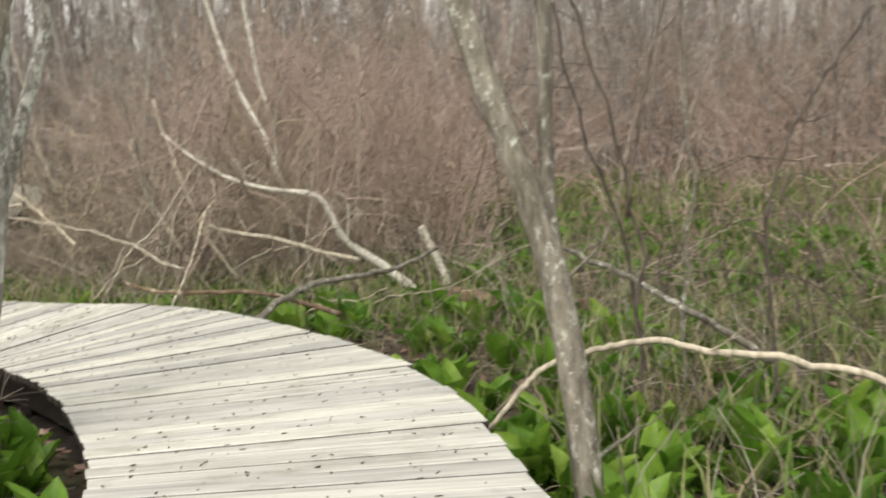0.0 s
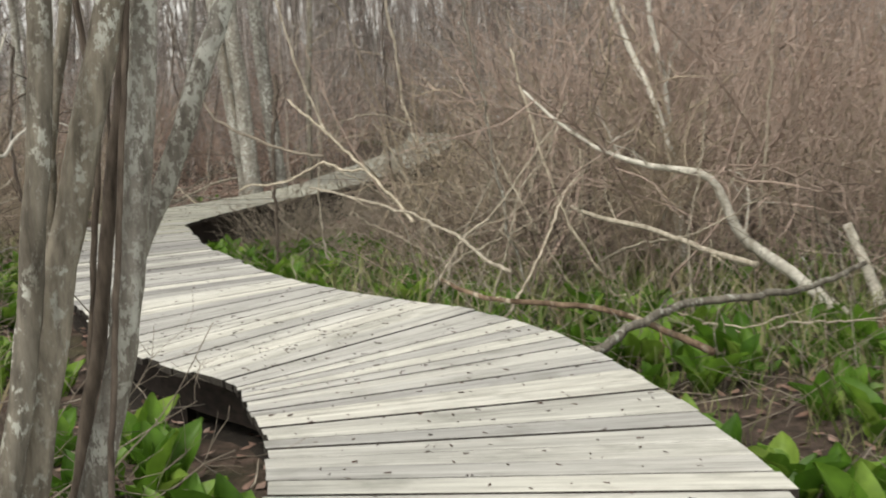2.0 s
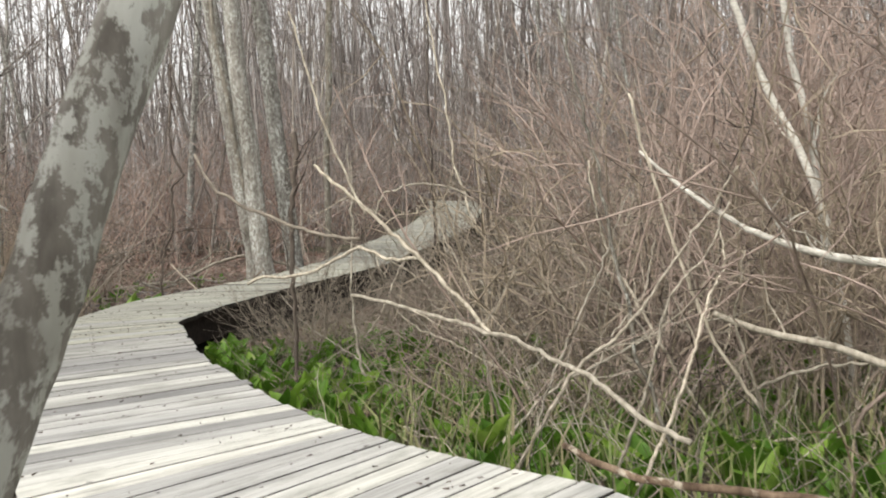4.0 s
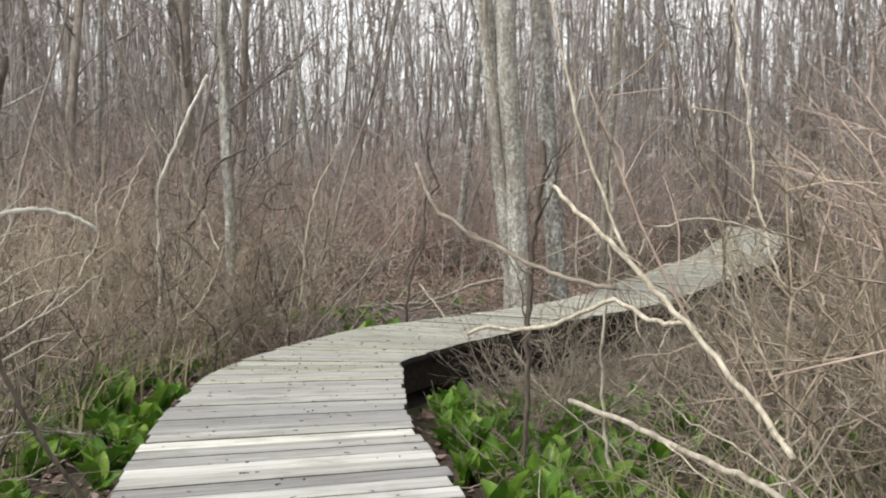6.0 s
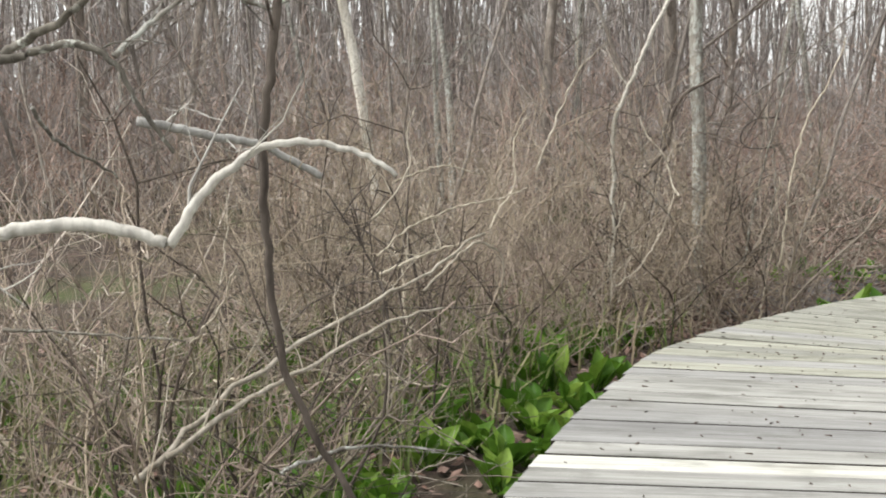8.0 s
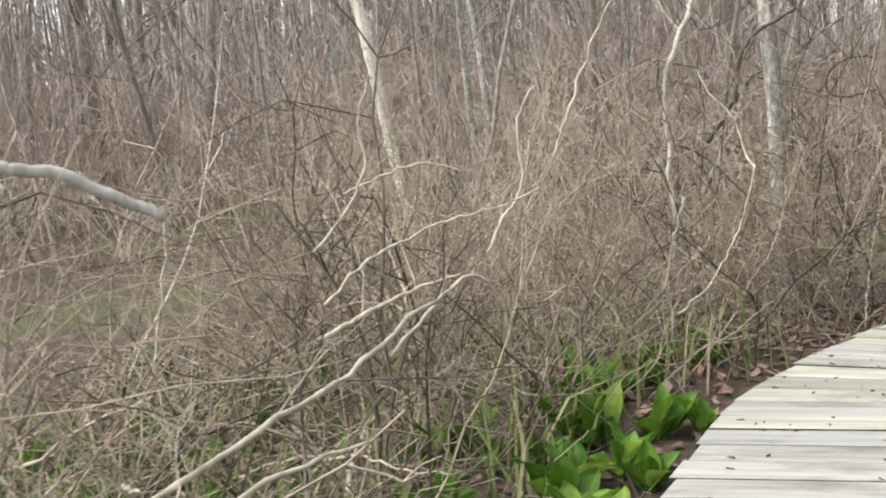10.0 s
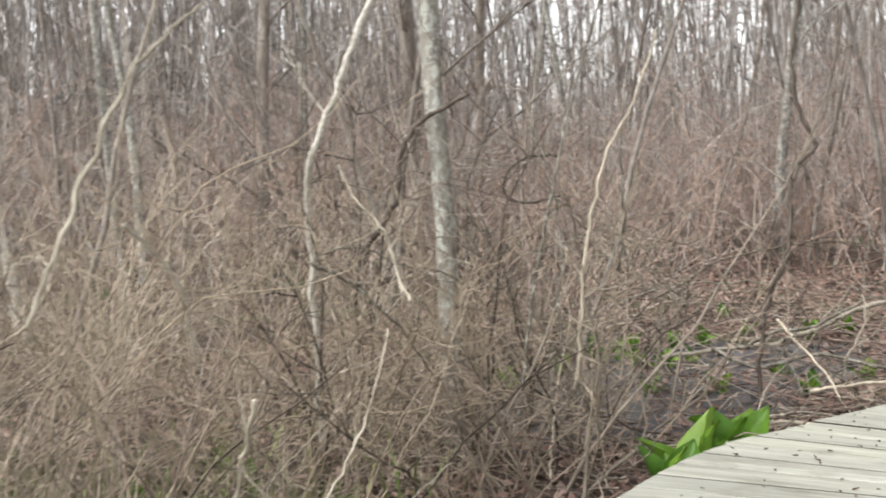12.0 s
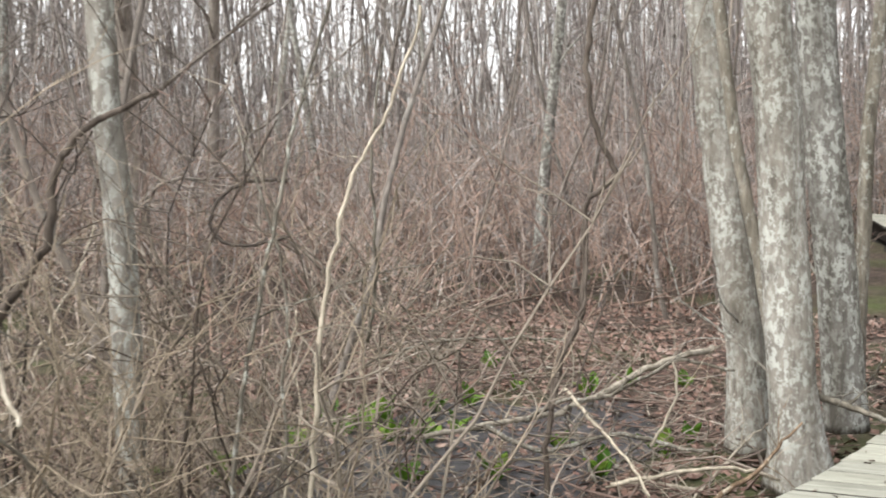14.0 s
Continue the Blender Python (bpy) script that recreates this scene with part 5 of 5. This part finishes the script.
    limb("looped_vine", "looped dark vine in the brush", "vine", [(-10.78, 16.54, 1.12), (-10.93, 16.44, 1.08), (-11.04, 16.38, 1.10), (-11.10, 16.37, 1.18), (-11.09, 16.43, 1.29), (-11.02, 16.53, 1.36), (-10.92, 16.68, 1.35)], 0.008, 0.008, BARK_DARK, 2, 0.3, 6, 44)
    group_tree = limb("multi_trunk_tree", "pale mottled trunk of a tree group by the boardwalk", "tree", [(-9.83, 19.56, -0.40), (-9.85, 19.57, 0.16), (-9.90, 19.57, 0.51), (-9.98, 19.56, 1.16), (-10.06, 19.54, 1.85), (-10.13, 19.53, 2.36), (-10.22, 19.51, 3.21)], 0.12, 0.098, BARK_PALE, 2, 1.0, 13, 45, flare=0.15)
    limb("", "thick mottled trunk of a tree group by the boardwalk", "tree", [(-9.30, 19.00, -0.39), (-9.34, 18.99, -0.14), (-9.38, 18.98, 0.30), (-9.41, 18.97, 0.89), (-9.44, 18.96, 1.50), (-9.48, 18.94, 1.95), (-9.51, 18.93, 2.25), (-9.56, 18.92, 3.00)], 0.135, 0.11, BARK_PALE, 2, 1.0, 14, 46, under=group_tree, flare=0.5)
    limb("", "upright mottled trunk of a tree group by the boardwalk", "tree", [(-9.31, 19.84, -0.25), (-9.35, 19.83, 0.17), (-9.40, 19.81, 0.82), (-9.45, 19.79, 1.50), (-9.50, 19.78, 2.00), (-9.52, 19.77, 2.33), (-9.58, 19.76, 3.16)], 0.125, 0.105, BARK_PALE, 2, 1.0, 13, 47, under=group_tree, flare=0.15)
    limb("slim_trunk", "slim dark trunk beside thick pale trunks", "tree", [(-9.43, 19.17, -0.29), (-9.54, 19.17, 0.26), (-9.62, 19.18, 0.77), (-9.74, 19.17, 1.35), (-9.83, 19.17, 1.92), (-9.88, 19.18, 2.31), (-9.99, 19.18, 2.95)], 0.04, 0.03, BARK_GREY, 2, 0.8, 9, 48)
    limb("slim_trunk", "slim grey trunk behind the boardwalk edge", "tree", [(-9.84, 21.97, -0.54), (-9.84, 21.97, -0.22), (-9.83, 21.98, 0.62), (-9.80, 21.98, 1.49), (-9.75, 22.00, 2.14), (-9.72, 22.01, 2.56), (-9.66, 22.02, 3.60)], 0.055, 0.05, BARK_GREY, 2, 0.8, 9, 49)
    limb("fallen_branch", "dead branch lying across leaf litter", "branch", [(-11.24, 18.12, -0.18), (-11.03, 18.59, -0.17), (-10.94, 18.96, -0.18), (-10.78, 19.35, -0.13), (-10.64, 19.72, -0.01), (-10.52, 20.07, 0.04), (-10.41, 20.41, 0.07)], 0.016, 0.024, DEADWOOD, 6, 0.6, 8, 50)

    # slender dark saplings among the skunk cabbage
    fork = limb("slender_sapling", "slender dark forked sapling in wet ground", "sapling", [(1.18, 6.50, -0.70), (1.16, 6.54, -0.17), (1.13, 6.59, 0.92), (1.00, 6.65, 1.63), (0.84, 6.71, 2.31), (0.75, 6.76, 2.95)], 0.014, 0.008, BARK_DARK, 6, 0.7, 6, 61)
    limb("", "second stem", "sapling", [(1.12, 6.56, 0.87), (1.29, 6.61, 1.77), (1.46, 6.66, 2.27), (1.57, 6.72, 2.87)], 0.009, 0.006, BARK_DARK, 4, 0.6, 6, 62, under=fork)
    limb("slender_sapling", "slender grey sapling in wet ground", "sapling", [(1.61, 7.43, -0.65), (1.61, 7.43, 0.11), (1.66, 7.42, 1.25), (1.65, 7.42, 2.15), (1.67, 7.42, 3.18)], 0.014, 0.009, BARK_GREY, 6, 0.7, 6, 63)
    limb("slender_sapling", "crooked dark sapling leaning over leaves", "sapling", [(1.83, 6.14, -0.11), (1.84, 6.20, 0.19), (1.83, 6.27, 0.75), (1.91, 6.32, 1.11), (2.06, 6.34, 1.41), (2.26, 6.35, 1.68), (2.46, 6.34, 1.97)], 0.012, 0.007, BARK_DARK, 5, 0.6, 6, 64)
    limb("slender_sapling", "slender brown sapling beside the boardwalk", "sapling", [(1.37, 7.18, -0.87), (1.30, 7.26, -0.04), (1.21, 7.33, 0.72), (0.99, 7.43, 1.43), (0.89, 7.50, 1.91), (0.82, 7.57, 2.53)], 0.015, 0.009, BARK_DARK, 7, 0.7, 6, 65)
    limb("slender_sapling", "thin pale sapling in the brush", "sapling", [(-0.81, 12.27, 0.25), (-0.76, 12.28, 0.79), (-0.72, 12.28, 1.36), (-0.69, 12.28, 2.09), (-0.64, 12.29, 2.93)], 0.009, 0.006, DEADWOOD, 4, 0.6, 5, 66)
    limb("slender_sapling", "thin reddish sapling beside the trunk clump", "sapling", [(-2.48, 5.74, -0.04), (-2.43, 5.79, 0.44), (-2.38, 5.83, 0.89), (-2.34, 5.86, 1.32), (-2.32, 5.87, 1.70), (-2.27, 5.92, 2.17)], 0.010, 0.006, BARK_DARK, 2, 0.3, 5, 67)
    # brush stems inside the second bend
    limb("dead_sapling", "dead grey sapling with many crooked side twigs", "sapling", [(-5.38, 15.33, 0.35), (-5.39, 15.37, 1.01), (-5.43, 15.42, 1.62), (-5.43, 15.47, 2.31), (-5.44, 15.52, 3.13)], 0.016, 0.01, BARK_DARK, 9, 0.9, 6, 68)
    limb("dead_sapling", "pale curved sapling with side twigs", "sapling", [(-4.73, 14.71, 0.78), (-4.84, 14.76, 1.10), (-4.96, 14.80, 1.43), (-5.03, 14.86, 1.92), (-5.14, 14.91, 2.41), (-5.26, 14.94, 3.13)], 0.010, 0.007, DEADWOOD, 8, 0.7, 6, 69)
    limb("dead_sapling", "pale leaning sapling by the boardwalk bend", "sapling", [(-5.05, 13.07, 1.07), (-5.20, 13.13, 1.31), (-5.39, 13.17, 1.72), (-5.56, 13.22, 2.20), (-5.72, 13.27, 2.67)], 0.011, 0.008, DEADWOOD, 8, 0.7, 6, 70)
    limb("dead_sapling", "leaning grey sapling crossing the brush", "sapling", [(-2.45, 11.23, -0.13), (-2.68, 11.32, 0.56), (-2.80, 11.42, 1.02), (-2.87, 11.53, 1.35), (-3.02, 11.62, 1.87), (-3.13, 11.71, 2.32)], 0.012, 0.008, BARK_GREY, 8, 0.7, 6, 72)
    limb("dead_sapling", "bent grey stem leaning over leaves", "sapling", [(-2.07, 12.08, -0.08), (-2.36, 12.05, 0.39), (-2.54, 12.03, 0.88), (-2.69, 12.01, 1.43), (-2.79, 11.99, 1.82)], 0.013, 0.008, DEADWOOD, 8, 0.6, 6, 73)


build_thickets()
build_far_thicket()
build_woods()
build_far_stems()
build_cabbages()
build_litter()
build_heroes()
build_deck()
